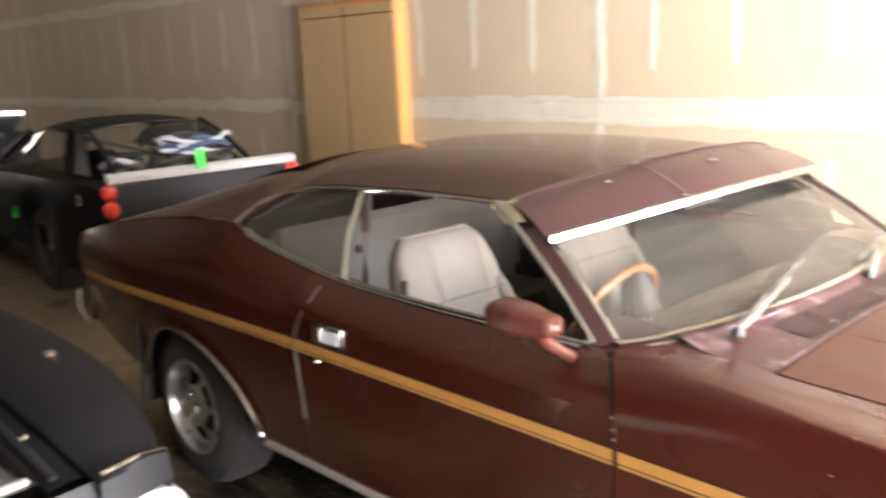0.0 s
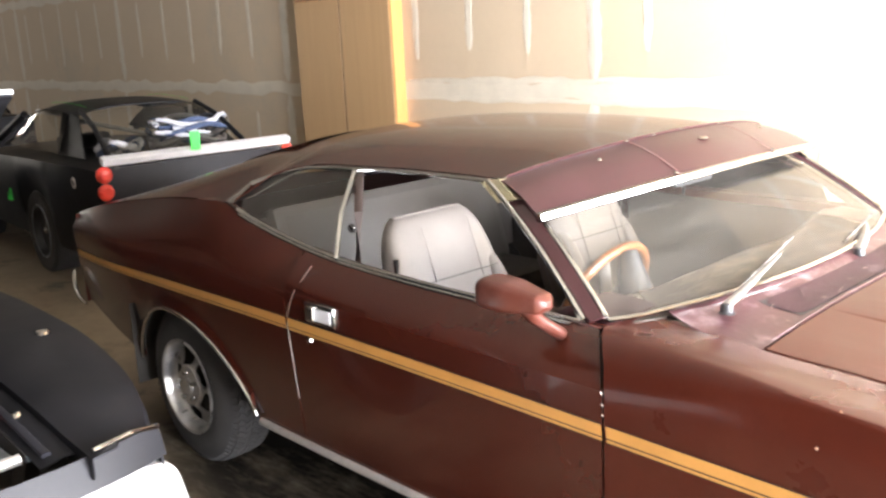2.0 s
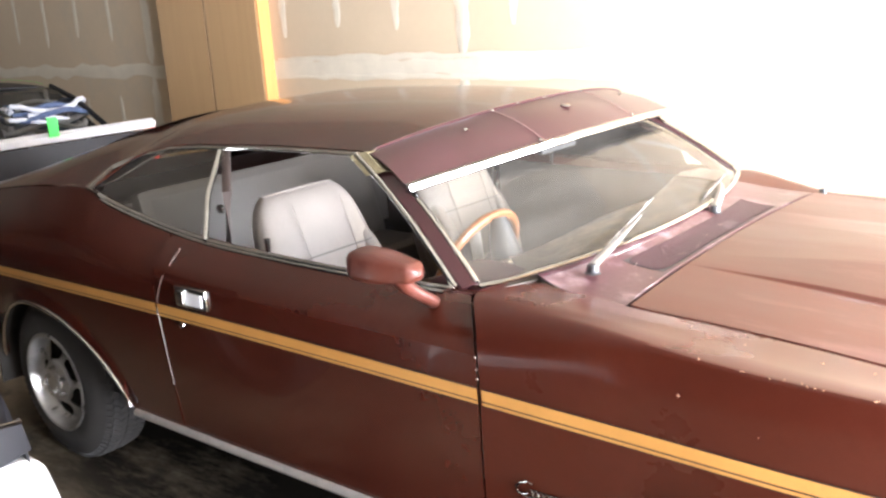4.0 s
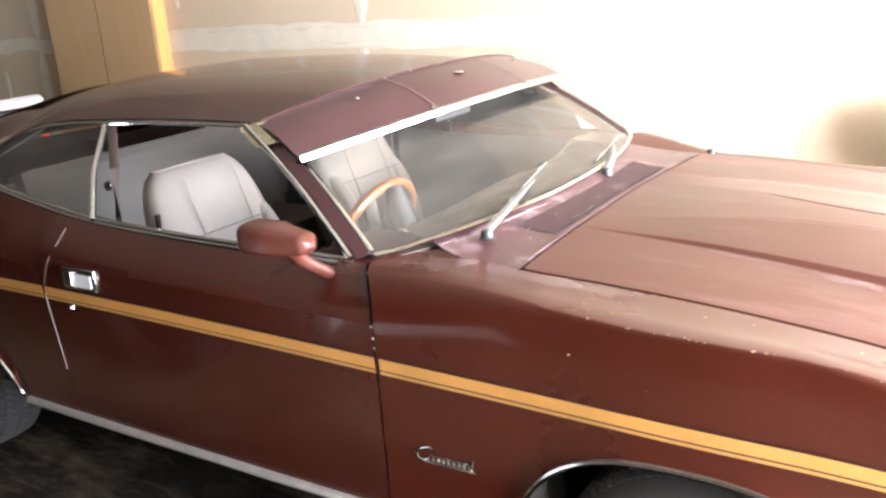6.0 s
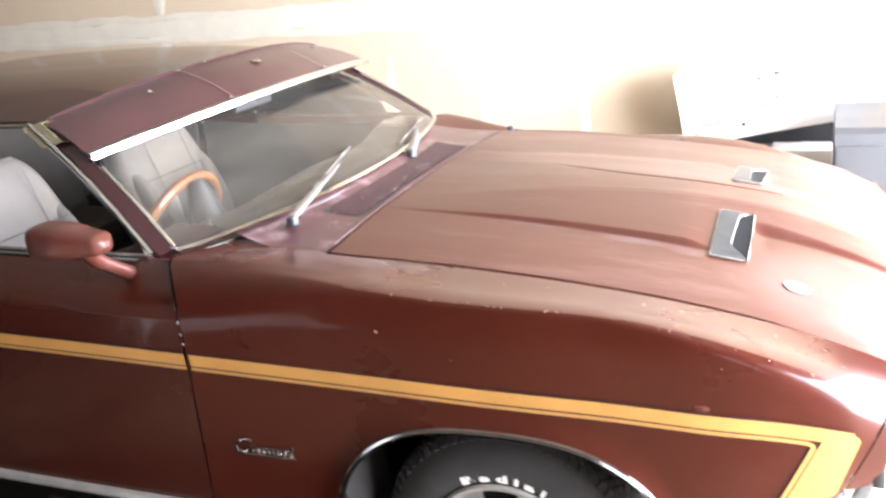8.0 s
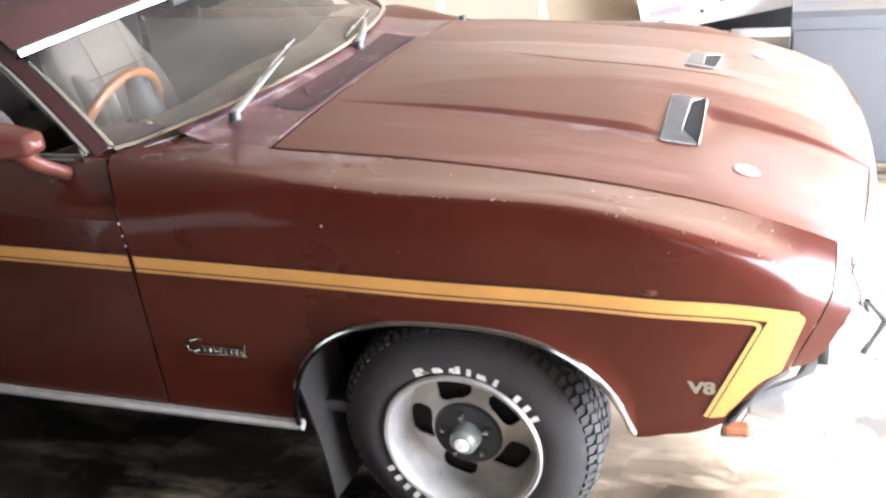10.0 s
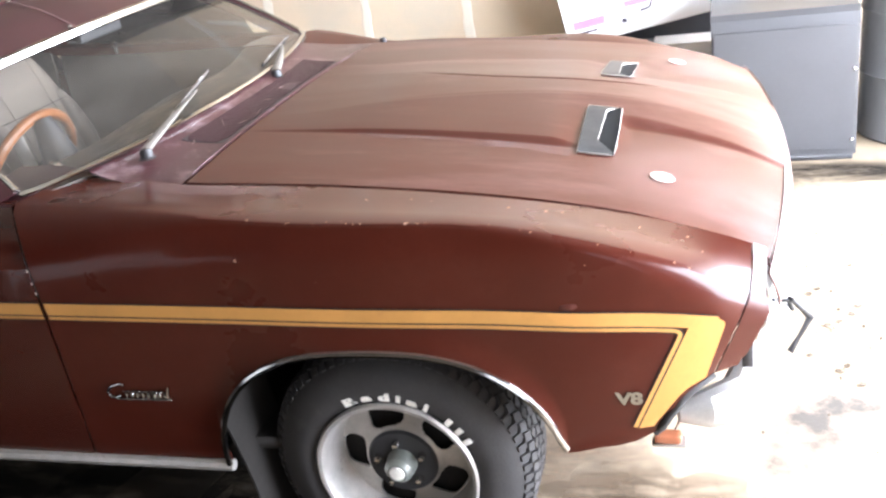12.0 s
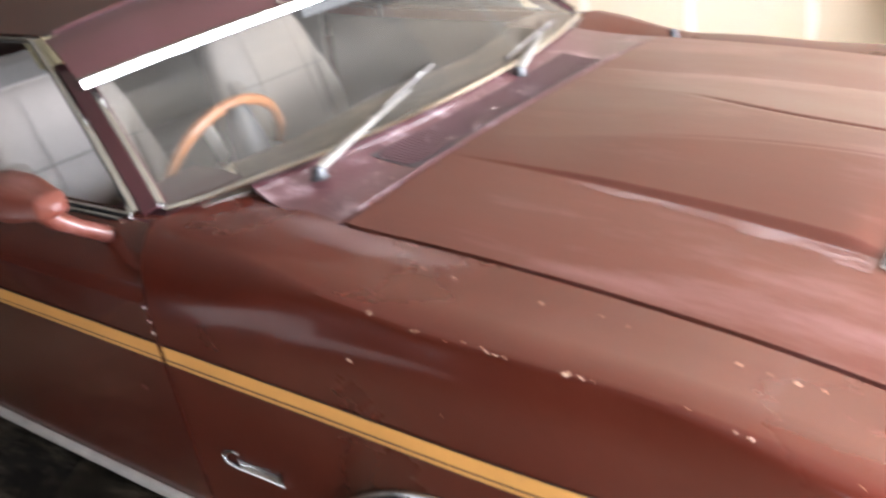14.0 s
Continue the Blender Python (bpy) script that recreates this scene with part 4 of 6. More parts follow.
# bonnet furniture
for side in (-1, 1):
    shelf = lambda y: 0.5 * (bonnet_z(0.40, 0.150) + bonnet_z(0.40, 0.415)) + (0.2825 - abs(y)) / 0.265 * (bonnet_z(0.40, 0.150) - bonnet_z(0.40, 0.415))
    zz = lambda x, y: max(bonnet_z(min(x, 0.45), abs(y)), shelf(y) + bonnet_z(min(x, 0.45), 0.415) - bonnet_z(0.40, 0.415)) + 0.003

    def rounded(pts, n=6, k=0.28):
        """A closed outline with its corners eased."""
        out = []
        for i, p in enumerate(pts):
            a, b = Vector(pts[i - 1]), Vector(pts[(i + 1) % len(pts)])
            p = Vector(p)
            for t in np.linspace(0, 1, n):
                q0, q1 = p.lerp(a, k * (1 - t)), p.lerp(b, k * t)
                out.append(tuple(q0.lerp(q1, t)))
        return out

    plate = [(x, side * y) for x, y in rounded([(0.374, 0.148), (0.459, 0.148), (0.460, 0.414), (0.375, 0.416)], 6, 0.08)]
    ridge = straight((0.149, 0.452), (0.158, 0.438), (0.168, 0.427), (0.18, 0.422), (0.34, 0.416), (0.355, 0.420), (0.400, 0.452), (0.414, 0.459))
    back_x = straight((0.149, 0.380), (0.153, 0.376), (0.160, 0.374), (0.404, 0.375), (0.411, 0.377), (0.415, 0.381))
    front_x = straight((0.149, 0.453), (0.158, 0.458), (0.30, 0.461), (0.415, 0.460))
    top, mouth = [], []
    for k, y in enumerate(np.linspace(0.149, 0.415, 41)):
        e = smoothstep(min(k, 40 - k) / 5)
        xb, xr, xf = back_x(y), ridge(y), front_x(y)
        xr = min(xr, xf - 0.003)
        top.append([(xb + (xr - xb) * t, side * y, zz(xb + (xr - xb) * t, y) + (0.0004 + 0.0022 * t) * e) for t in np.linspace(0, 1, 7)])
        mouth.append([(xr + (xf - xr) * t, side * y, zz(xr + (xf - xr) * t, y) - 0.0012 + 0.0025 * t) for t in np.linspace(0.02, 1, 6)])
    scoop = part("bonnet_scoop", grid(top, flip=side < 0), SCOOPM, car, "grey metal bonnet scoop insert", thick=0.002)
    part("scoop_bezel", tube([(x, y, zz(x, y) + 0.0005) for x, y in plate + plate[:1]], 0.0016, n=6), DULL, scoop, "thin bright surround")
    # flush panel, no hole; its dark colour stands for the opening's shade
    part("scoop_mouth", grid(mouth, flip=side < 0), MOUTHM, scoop, "dark panel painted as the shaded air opening", thick=0.002)
    part("scoop_mouth_edge", tube([row[-1] for row in top[1:-1]], 0.0014, n=6), DULL, scoop, "bright rim of the opening")
    x, y = 0.569, side * 0.497
    part("bonnet_pin_plate", revolve([(0.001, 0.0022), (0.026, 0.0018), (0.028, 0)], n=24, m=pose(x, y, bonnet_z(x, y) + 0.0016, -1.5 * side, 14.5, 0)), PINPL, car, "pale oval bonnet pin plate")
part("aerial_base", revolve([(0.001, 0.04), (0.012, 0.038), (0.014, 0.012), (0.022, 0.006), (0.022, 0)], n=16, m=pose(-0.49, 0.80, 0.898)), DARKPL, car, "small black aerial base")

# paint chips along the fender's crown
random.seed(4)
for k in range(38):
    x = random.uniform(-0.25, 0.66) if k > 3 else (-0.227, 0.13, 0.286, 0.36)[k]
    u = random.choice((0, 0, 1, 2)) if k > 3 else (2, 0, 1, 1)[k]
    if u == 2:
        z = 0.884 if k == 0 else random.uniform(0.80, 0.88)
        c, n_ = Vector((x, -side_y(x, z) - 0.001, z)), (90, 0, 0)
    else:
        pr = fender_top(x)
        y, z = (pr[3] if u == 0 else pr[6])
        c, n_ = Vector((x, -y + random.uniform(-0.006, 0.006), z + 0.0018)), (8, 0, 0)
    r = random.uniform(0.0008, 0.0022) if k > 3 else 0.0028
    part("paint_chip", revolve([(0.0003, 0.0012), (r, 0.0006), (r * 1.2, 0)], n=6, m=Matrix.Translation(c) @ pose(0, 0, 0, *n_)), CHIP, fenders[-1])

# the dent's highlight is put into its colour
part("dent", revolve([(0.001, 0.0035), (0.006, 0.003), (0.010, 0.001), (0.013, 0)], n=14, m=pose(0.415, -side_y(0.415, 0.766) - 0.0002, 0.766, 78, 0, 0) @ Matrix.Diagonal((1.5, 0.6, 1, 1))), FADED_LIT, fenders[-1], "small dent in paler paint for its highlight")
for z in (0.84, 0.87, 0.815):
    part("paint_chip", revolve([(0.0003, 0.0014), (0.0022, 0.0008), (0.003, 0)], n=6, m=pose(-0.722, -side_y(-0.722, z) - 0.001, z, 90, 0, 0)), SPOTW, doors[-1])

# badges: a script drawn as plain strokes, and the figure badge
yb = side_y(-0.53, 0.56) + 0.004
pts = [(-0.600 + 0.112 * t + 0.0055 * math.sin(t * 50), -yb, 0.551 + 0.0085 * math.cos(t * 50)) for t in np.linspace(0, 1, 110)]
part("script_badge", tube(pts, 0.0020, n=6), CHROME, fenders[-1], "chrome script badge")
part("badge_underline", tube([(-0.620, -yb, 0.538), (-0.480, -yb, 0.540)], 0.0025, n=6), CHROME, fenders[-1])
part("badge_swash", tube([(-0.592, -yb, 0.574), (-0.606, -yb, 0.577), (-0.627, -yb, 0.570), (-0.640, -yb, 0.556), (-0.636, -yb, 0.544), (-0.620, -yb, 0.541), (-0.606, -yb, 0.548)], [0.0035, 0.0025, 0.0028, 0.0035, 0.0035, 0.003, 0.002], n=8), CHROME, fenders[-1])
part("badge_stroke", tube([(-0.489, -yb, 0.542), (-0.481, -yb, 0.572)], 0.0025, n=6), CHROME, fenders[-1])


def lettering(body, size, m, material, parent, name, depth=0.0015, bold=0.025):
    cu = bpy.data.curves.new(name, "FONT")
    cu.body, cu.size, cu.extrude, cu.align_x, cu.align_y, cu.offset = body, size, depth, "CENTER", "CENTER", size * bold
    me = bpy.data.meshes.new_from_object(bpy.data.objects.new("tmp", cu))
    ob = new(name, me)
    me.materials.append(material)
    ob.parent = parent
    ob.matrix_basis = m
    return ob


lettering("V8", 0.036, pose(0.514, -side_y(0.514, 0.55) - 0.003, 0.549, 88, 0, 4) @ Matrix.Diagonal((1.25, 1, 1, 1)), CHROME, fenders[-1], "figure_badge", 0.002, 0.05)["label"] = "chrome V8 badge"

# nose: headlamp surrounds, grille, bumper, lamps
for side in (-1, 1):
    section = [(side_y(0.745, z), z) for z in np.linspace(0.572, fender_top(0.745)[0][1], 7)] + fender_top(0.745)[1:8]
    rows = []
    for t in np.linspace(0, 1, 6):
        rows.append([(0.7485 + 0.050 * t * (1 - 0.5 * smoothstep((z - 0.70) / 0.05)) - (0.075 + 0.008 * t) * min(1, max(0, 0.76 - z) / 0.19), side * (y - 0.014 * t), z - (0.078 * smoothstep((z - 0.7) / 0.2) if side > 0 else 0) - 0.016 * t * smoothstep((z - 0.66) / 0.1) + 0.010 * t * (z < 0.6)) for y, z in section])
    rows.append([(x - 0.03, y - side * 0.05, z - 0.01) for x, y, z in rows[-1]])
    # the paler paint here stands for the sunlight it reflects
    part("headlamp_surround", grid(rows, flip=side > 0), FADED_LIT, car, thick=0.004)
    for y in (0.50, 0.70):
        lamp = part("headlamp", revolve([(0.001, 0.03), (0.05, 0.022), (0.075, 0.0)], n=24, m=pose(0.752, side * y, 0.645, 0, 90, 0)), SIDEGL, car, "round headlamp")
        part("headlamp_bowl", revolve([(0.001, -0.05), (0.05, -0.03), (0.078, 0.0), (0.085, 0.008), (0.088, 0)], n=24, m=pose(0.748, side * y, 0.645, 0, 90, 0)), CHROME, lamp)
    part("indicator_lamp", box((0.580, side * 0.880, 0.434), (0.054, 0.030, 0.020), bevel=0.008), AMBER, car, "amber side indicator lens")
    part("indicator_bezel", box((0.582, side * 0.878, 0.422), (0.066, 0.034, 0.006), bevel=0.002), DULL, car, "thin bright lamp surround")
grille = part("grille", box((0.735, 0, 0.645), (0.02, 1.60, 0.19)), DARKPL, car, "dark front grille")
for k in range(9):
    part("grille_bar", box((0.75, 0, 0.565 + 0.02 * k), (0.012, 0.8, 0.006)), CHROME, grille)
part("nose_panel", grid([[(0.845 - 0.068 * (y / 0.77) ** 2 + 0.02 * math.sin(t * 1.5), y, seam_z(0.83) + 0.016 * (1 - (y / 0.72) ** 2) - 0.07 * t) for t in np.linspace(0, 1, 5)] for y in np.linspace(-0.77, 0.77, 21)], flip=True), FADED_LIT, car, thick=0.004)
bump = [(0.600, -0.845, 0.470), (0.655, -0.830, 0.470), (0.72, -0.78, 0.464), (0.77, -0.6, 0.465), (0.815, -0.3, 0.465), (0.83, 0, 0.465), (0.815, 0.3, 0.465), (0.77, 0.6, 0.465), (0.72, 0.78, 0.464), (0.67, 0.855, 0.463), (0.62, 0.88, 0.462)]
# chrome bar in pale alloy, so the colour carries its white reflection
bumper = part("front_bumper", tube(bump, [0.018, 0.036] + [0.045] * 7 + [0.036, 0.018], n=12, flat=1.15), DULL, car, "front bumper bar, coloured pale for its bright reflection")
part("front_valance", grid([[(0.50 + 0.20 * (1 - (y / 0.9) ** 4) - 0.05 * t, y, 0.43 - 0.12 * t) for t in np.linspace(0, 1, 4)] for y in np.linspace(-0.70, 0.70, 17)]), PAINT, car, thick=0.003)
part("bracket_strip", tube([(0.80, -0.46, 0.515), (0.835, -0.44, 0.505), (0.845, -0.43, 0.475)], 0.006), DARKPL, bumper, "bent black bracket")
part("bracket_arm", tube([(0.838, -0.46, 0.520), (0.885, -0.42, 0.448), (0.838, -0.46, 0.378)], 0.010, flat=0.5), DARKPL, bumper, "bent black bracket")
part("underbody", box((-1.55, 0, 0.30), (4.3, 1.05, 0.14), bevel=0.04), UNDER, car)
part("floor_pan", box((-1.6, 0, 0.36), (2.6, 1.72, 0.03)), UNDER, car)
part("firewall", box((-0.70, 0, 0.62), (0.04, 1.6, 0.5)), UNDER, car)
# dark sheet that stands for the shade under the bonnet
part("bay_shade", box((0.05, 0, 0.52), (1.3, 1.0, 0.02)), UNDER, car)
part("boot_wall", box((-2.62, 0, 0.68), (0.05, 1.6, 0.62)), VINYLD, car)
part("parcel_shelf", box((-2.85, 0, 1.0), (0.5, 1.35, 0.02)), VINYLD, car)


# wheels
def wheel(x, y, side, front):
    """Tyre on a slotted alloy rim; local z of the turning parts points outwards."""
    size = 0.305 if front else 0.330
    m = pose(x, y, size + 0.003, -90 * side, 0, 0)
    grow = lambda r: r + (size - 0.312) * max(0, r - 0.2) / 0.112
    w = part("wheel", revolve([(grow(r), h) for r, h in ((0.308, -0.07), (0.312, -0.04), (0.312, 0.04), (0.308, 0.064), (0.299, 0.080), (0.284, 0.094), (0.262, 0.106), (0.238, 0.114), (0.212, 0.117), (0.194, 0.111), (0.183, 0.098), (0.183, -0.11), (0.24, -0.12), (0.284, -0.10), (0.308, -0.07))], n=72, m=m), RUBBER, car, "raised white letter tyre on slotted alloy rim")
    # tread blocks, the outer rows wrapped over the shoulder
    tb = bmesh.new()
    for k in range(72):
        a = 2 * math.pi * k / 72
        for j, (h, r_, wd, tilt) in enumerate(((-0.062, 0.309, 0.026, 0), (-0.032, 0.313, 0.024, 0), (0.0, 0.313, 0.026, 0), (0.032, 0.313, 0.024, 0), (0.060, 0.310, 0.026, 0.25), (0.081, 0.2985, 0.022, 0.75))):
            aa = a + (0.05 if j % 2 else 0)
            skew = 0.0 if j == 5 else (0.4 if j % 2 else -0.4)
            box((grow(r_) * math.cos(aa), grow(r_) * math.sin(aa), h), (0.010, 0.019 if j < 5 else 0.014, wd), tb, rot=Matrix.Rotation(aa, 4, "Z") @ Matrix.Rotation(-tilt, 4, "Y") @ Matrix.Rotation(skew, 4, "X"))
    bmesh.ops.transform(tb, matrix=m, verts=tb.verts)
    part("tread", tb, RUBBER, w, smooth=0)
    # rim barrel and lip, scaled to the tyre's bead
    tyre_m, m = m, m @ Matrix.Diagonal((0.89 if front else 0.94, 0.89 if front else 0.94, 1, 1))
    rim = part("rim", revolve([(0.212, 0.108), (0.214, 0.116), (0.208, 0.121), (0.199, 0.119), (0.193, 0.106), (0.190, 0.086), (0.187, 0.050 if front else 0.075), (0.176, 0.028 if front else 0.062)], n=64, m=m), DULL if front else RIMM, w, "dull silver slotted alloy rim")
    part("rim_barrel", revolve([(0.203, 0.098), (0.19, 0.0), (0.185, -0.1)], n=40, m=m), UNDER, rim)
    # slotted disc, with real openings
    bm = bmesh.new()
    nA, R = 220, [0.070 + 0.106 * j / 30 for j in range(31)]
    out_ = 0.0 if front else 0.034
    metal = DULL if front else RIMM
    prof = curve((0.07, 0.064), (0.092, 0.062), (0.105, 0.052), (0.125, 0.040), (0.15, 0.031), (0.176, 0.028))
    V = [[bm.verts.new((r * math.cos(a), r * math.sin(a), prof(r) + out_)) for a in np.linspace(0, 2 * math.pi, nA, endpoint=False)] for r in R]
    for i in range(30):
        for j in range(nA):
            r, a = (R[i] + R[i + 1]) / 2, 2 * math.pi * (j + 0.5) / nA
            d = (a - 0.611 + math.pi / 5) % (2 * math.pi / 5) - math.pi / 5
            if abs(d * r / (0.050 if front else 0.056)) ** 3.5 + abs((r - 0.138) / (0.036 if front else 0.044)) ** 3.5 < 1:
                continue
            bm.faces.new((V[i][j], V[i + 1][j], V[i + 1][(j + 1) % nA], V[i][(j + 1) % nA]))
    bmesh.ops.transform(bm, matrix=m, verts=bm.verts)
    part("slotted_disc", bm, metal, rim, thick=0.005)
    # added dark disc, painted as the shade behind the slots
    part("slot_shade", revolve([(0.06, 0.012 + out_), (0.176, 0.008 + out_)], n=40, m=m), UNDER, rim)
    part("hub_plate" if front else "hub_face", revolve([(0.001, 0.070 + out_), (0.088, 0.070 + out_), (0.094, 0.063 + out_)], n=40, m=m), DARKPL if front else RIMM, rim, "black hub centre" if front else "silver hub centre")
    cap = part("hub_cap", revolve([(0.001, 0.114), (0.026, 0.112), (0.036, 0.102), (0.041, 0.068)] if front else [(0.001, 0.116), (0.026, 0.115), (0.034, 0.110), (0.038, 0.100)], n=28, m=m), CAPG if front else RIMM, rim, "dull grey-green hub cap")
    if front:
        part("cap_emblem", revolve([(0.001, 0.1165), (0.018, 0.1155), (0.021, 0.112)], n=20, m=m), WHITELET, cap)
    for k in range(5):
        a = 2 * math.pi * k / 5 + 0.4
        part("wheel_nut", revolve([(0.001, 0.092), (0.008, 0.090), (0.012, 0.069)], n=8, m=m @ Matrix.Translation((0.062 * math.cos(a), 0.062 * math.sin(a), out_))), CHROME, rim)
    # sidewall lettering
    m = tyre_m
    if side < 0 and front:
        for word, a0 in (("Radial", 112),):
            for i, ch in enumerate(word):
                a = radians(a0 - (0, 12, 23.5, 32.5, 41, 50)[i])
                lettering(ch, 0.0255, m @ pose(0.2055 * math.cos(a), 0.2055 * math.sin(a), 0.116, 0, 0, math.degrees(a) - 90) @ Matrix.Diagonal((1.95, 0.95, 1, 1)), WHITELET, w, "tyre_letter", 0.0012, 0.055)
        for a0, n_ in ((46, 3), (240, 5)):
            for i in range(n_):
                a = radians(a0 - 8.5 * i)
                mm = m @ pose(0.2035 * math.cos(a), 0.2035 * math.sin(a), 0.116, 0, 0, math.degrees(a) - 90)
                b = box((0, 0, 0), (0.013, 0.020, 0.003), bevel=0.001)
                bmesh.ops.transform(b, matrix=mm, verts=b.verts)
                part("sidewall_mark", b, WHITELET, w)
    return w


for side in (-1, 1):
    wheel(FW - 0.014, side * 0.772, side, True)
    wheel(RW - 0.03, side * 0.80, side, False)
    # mud flaps behind the front wheels and before the tail
    part("mud_flap", grid([[(-0.384 + 0.03 * t + 0.012 * math.sin(3 * t) + 0.05 * (0.945 - y), side * y, 0.50 - 0.39 * t) for y in (0.935 - 0.03 * t, 0.86, 0.74)] for t in np.linspace(0, 1, 6)]), UNDER, car, "black rubber mud flap", thick=0.006)
    part("mud_flap", grid([[(-3.235, side * y, 0.62 - 0.36 * t) for y in (0.94, 0.84, 0.70)] for t in np.linspace(0, 1, 5)]), UNDER, car, "black rubber mud flap", thick=0.006)


# cabin
def bucket_seat(yc):
    seat = part("seat", bmesh.new(), VINYL, car, "grey-tan vinyl high-back bucket seat")

    def pad(h0, h1, w0, w1, th, y0=0.0):
        """Rounded upholstered block up the backrest's line."""
        rows = []
        for t in list(np.linspace(0, 0.8, 12)) + list(1 - 0.2 * (1 - np.linspace(0.1, 1, 12)) ** 1.6):
            e = min(1, math.sin(math.pi * min(max(t, 0.02), 0.99)) ** 0.30)
            h = h0 + (h1 - h0) * t
            w = (w0 + (w1 - w0) * t) * ((0.55 + 0.45 * e) * (1 - 0.05 * max(0, (t - 0.82) / 0.18) ** 2.0) if t > 0.5 else 0.9 + 0.1 * e)
            d = th * e
            x, z = -1.71 - 0.36 * h, 0.50 + h
            rows.append([(x + d * np.sign(math.cos(a)) * abs(math.cos(a)) ** 0.6, yc + y0 + w * np.sign(math.sin(a)) * abs(math.sin(a)) ** 0.55, z + 0.3 * d * math.cos(a)) for a in np.linspace(0, 2 * math.pi, 28, endpoint=False)])
        b = grid(rows, close=True)
        return b

    part("backrest", pad(0.02, 0.572, 0.255, 0.240, 0.075), VINYL, seat)
    for sgn in (-1, 1):
        part("bolster", pad(0.04, 0.40, 0.045, 0.04, 0.098, sgn * 0.19), VINYL, seat)
    part("seam", tube([(-1.71 - 0.36 * 0.34 + 0.078, yc + y, 0.84 + 0.023) for y in np.linspace(-0.19, 0.19, 9)], 0.0025, n=6), VINYLD, seat)
    for y in (-0.11, 0.11):
        part("seam", tube([(-1.71 - 0.36 * h + 0.079 - 0.03 * max(0, h - 0.5), yc + y, 0.50 + h + 0.024) for h in np.linspace(0.06, 0.52, 12)], 0.002, n=6), VINYL, seat)
    part("cushion", box((-1.34, yc, 0.50), (0.52, 0.50, 0.15), bevel=0.05), VINYL, seat)
    part("seat_base", box((-1.36, yc, 0.40), (0.44, 0.40, 0.08), bevel=0.01), UNDER, seat)
    b = box((-1.62, yc, 0.52), (0.10, 0.34, 0.08), bevel=0.02)
    b.to_mesh(seat.data)
    b.free()
    seat.data.materials.clear()
    seat.data.materials.append(VINYLD)


bucket_seat(-0.40)
bucket_seat(0.40)
rear_seat = part("rear_seat", box((-2.36, 0, 0.56), (0.46, 1.24, 0.18), bevel=0.06), VINYLR, car, "grey vinyl rear bench seat, darkened for the shade")
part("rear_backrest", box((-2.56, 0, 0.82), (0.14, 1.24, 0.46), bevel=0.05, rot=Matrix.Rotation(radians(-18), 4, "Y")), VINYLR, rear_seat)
for side in (-1, 1):
    part("door_trim", grid([[(x, side * (0.86 - 0.02 * t), belt_z(x) - 0.02 - 0.48 * t) for t in np.linspace(0, 1, 5)] for x in np.linspace(-1.93, -0.80, 12)]), VINYLD, car, "grey vinyl door trim", thick=0.01)
    part("rear_side_trim", grid([[(x, side * (0.82 - 0.03 * t), belt_z(max(x, -2.4)) - 0.02 - 0.5 * t) for t in np.linspace(0, 1, 5)] for x in np.linspace(-2.58, -1.94, 8)]), VINYLD, car, thick=0.01)
    belt = part("seat_belt", tube([(-2.02, side * 0.60, 1.235), (-1.99, side * 0.64, 1.10), (-1.96, side * 0.68, 0.95), (-1.95, side * 0.70, 0.72)], 0.016, n=8, flat=0.25), STRAP, car, "brown seat belt")
    part("belt_buckle", revolve([(0.001, 0.012), (0.014, 0.01), (0.016, 0)], n=12, m=pose(-1.965, side * 0.69, 1.055, 90 * -side, 0, 0)), CHROME, belt)
part("headlining", grid([[(x, s * edge_y(x) * 0.95, edge_z(x) - 0.01 + (top_z(x) - edge_z(x) - 0.02) * (1 - abs(s) ** 2.4)) for s in np.linspace(-1, 1, 15)] for x in np.linspace(-2.55, -1.27, 10)]), HEADL, car, thick=0.004)
dash = part("dashboard", grid([[(x + 0.09 * (1 - (y / 0.8) ** 2) * (x + 0.8 > -0.25), y, 0.945 - 0.18 * max(0, (-1.0 - x) / 0.12) ** 2 + 0.010 * math.cos(7 * y)) for y in np.linspace(-0.80, 0.80, 33)] for x in np.linspace(-0.79, -1.12, 10)]), DASH, car, "worn brown padded dashboard", thick=0.02)
part("dash_face", box((-1.10, 0, 0.74), (0.05, 1.58, 0.14), bevel=0.02), DARKPL, dash)
part("dash_ornament", revolve([(0.001, 0.03), (0.012, 0.026), (0.02, 0.012), (0.026, 0)], n=12, m=pose(-0.885, -0.60, 0.962)), CHROME, dash, "small bright knob on the dash")
part("column_shroud", tube([(-0.98, -0.40, 0.86), (-1.10, -0.40, 0.89)], [0.06, 0.045], n=12), DARKPL, car)
part("instrument_cowl", tube([(-1.02, -0.410, 0.93), (-1.035, -0.408, 0.98), (-1.05, -0.405, 1.045)], [0.05, 0.042, 0.026], n=14), DARKPL, dash, "dark upright instrument cowl")
sw = pose(-1.145, -0.40, 0.885, 0, -64, 0)
steer = part("steering_wheel", tube([sw @ Vector((0.185 * math.cos(a), 0.185 * math.sin(a), 0)) for a in np.linspace(0, 2 * math.pi, 49)], 0.0145, n=10), WOODR, car, "wood-rimmed sports steering wheel")
for a in (0, 2.1, 4.2):
    part("spoke", tube([sw @ Vector((0, 0, -0.02)), sw @ Vector((0.175 * math.cos(a + 1.57), 0.175 * math.sin(a + 1.57), 0))], 0.018, n=8, flat=0.25), DULL, steer)
part("horn_pad", revolve([(0.001, 0.01), (0.03, 0.008), (0.04, -0.02)], n=18, m=sw @ pose(0, 0, 0)), DARKPL, steer)
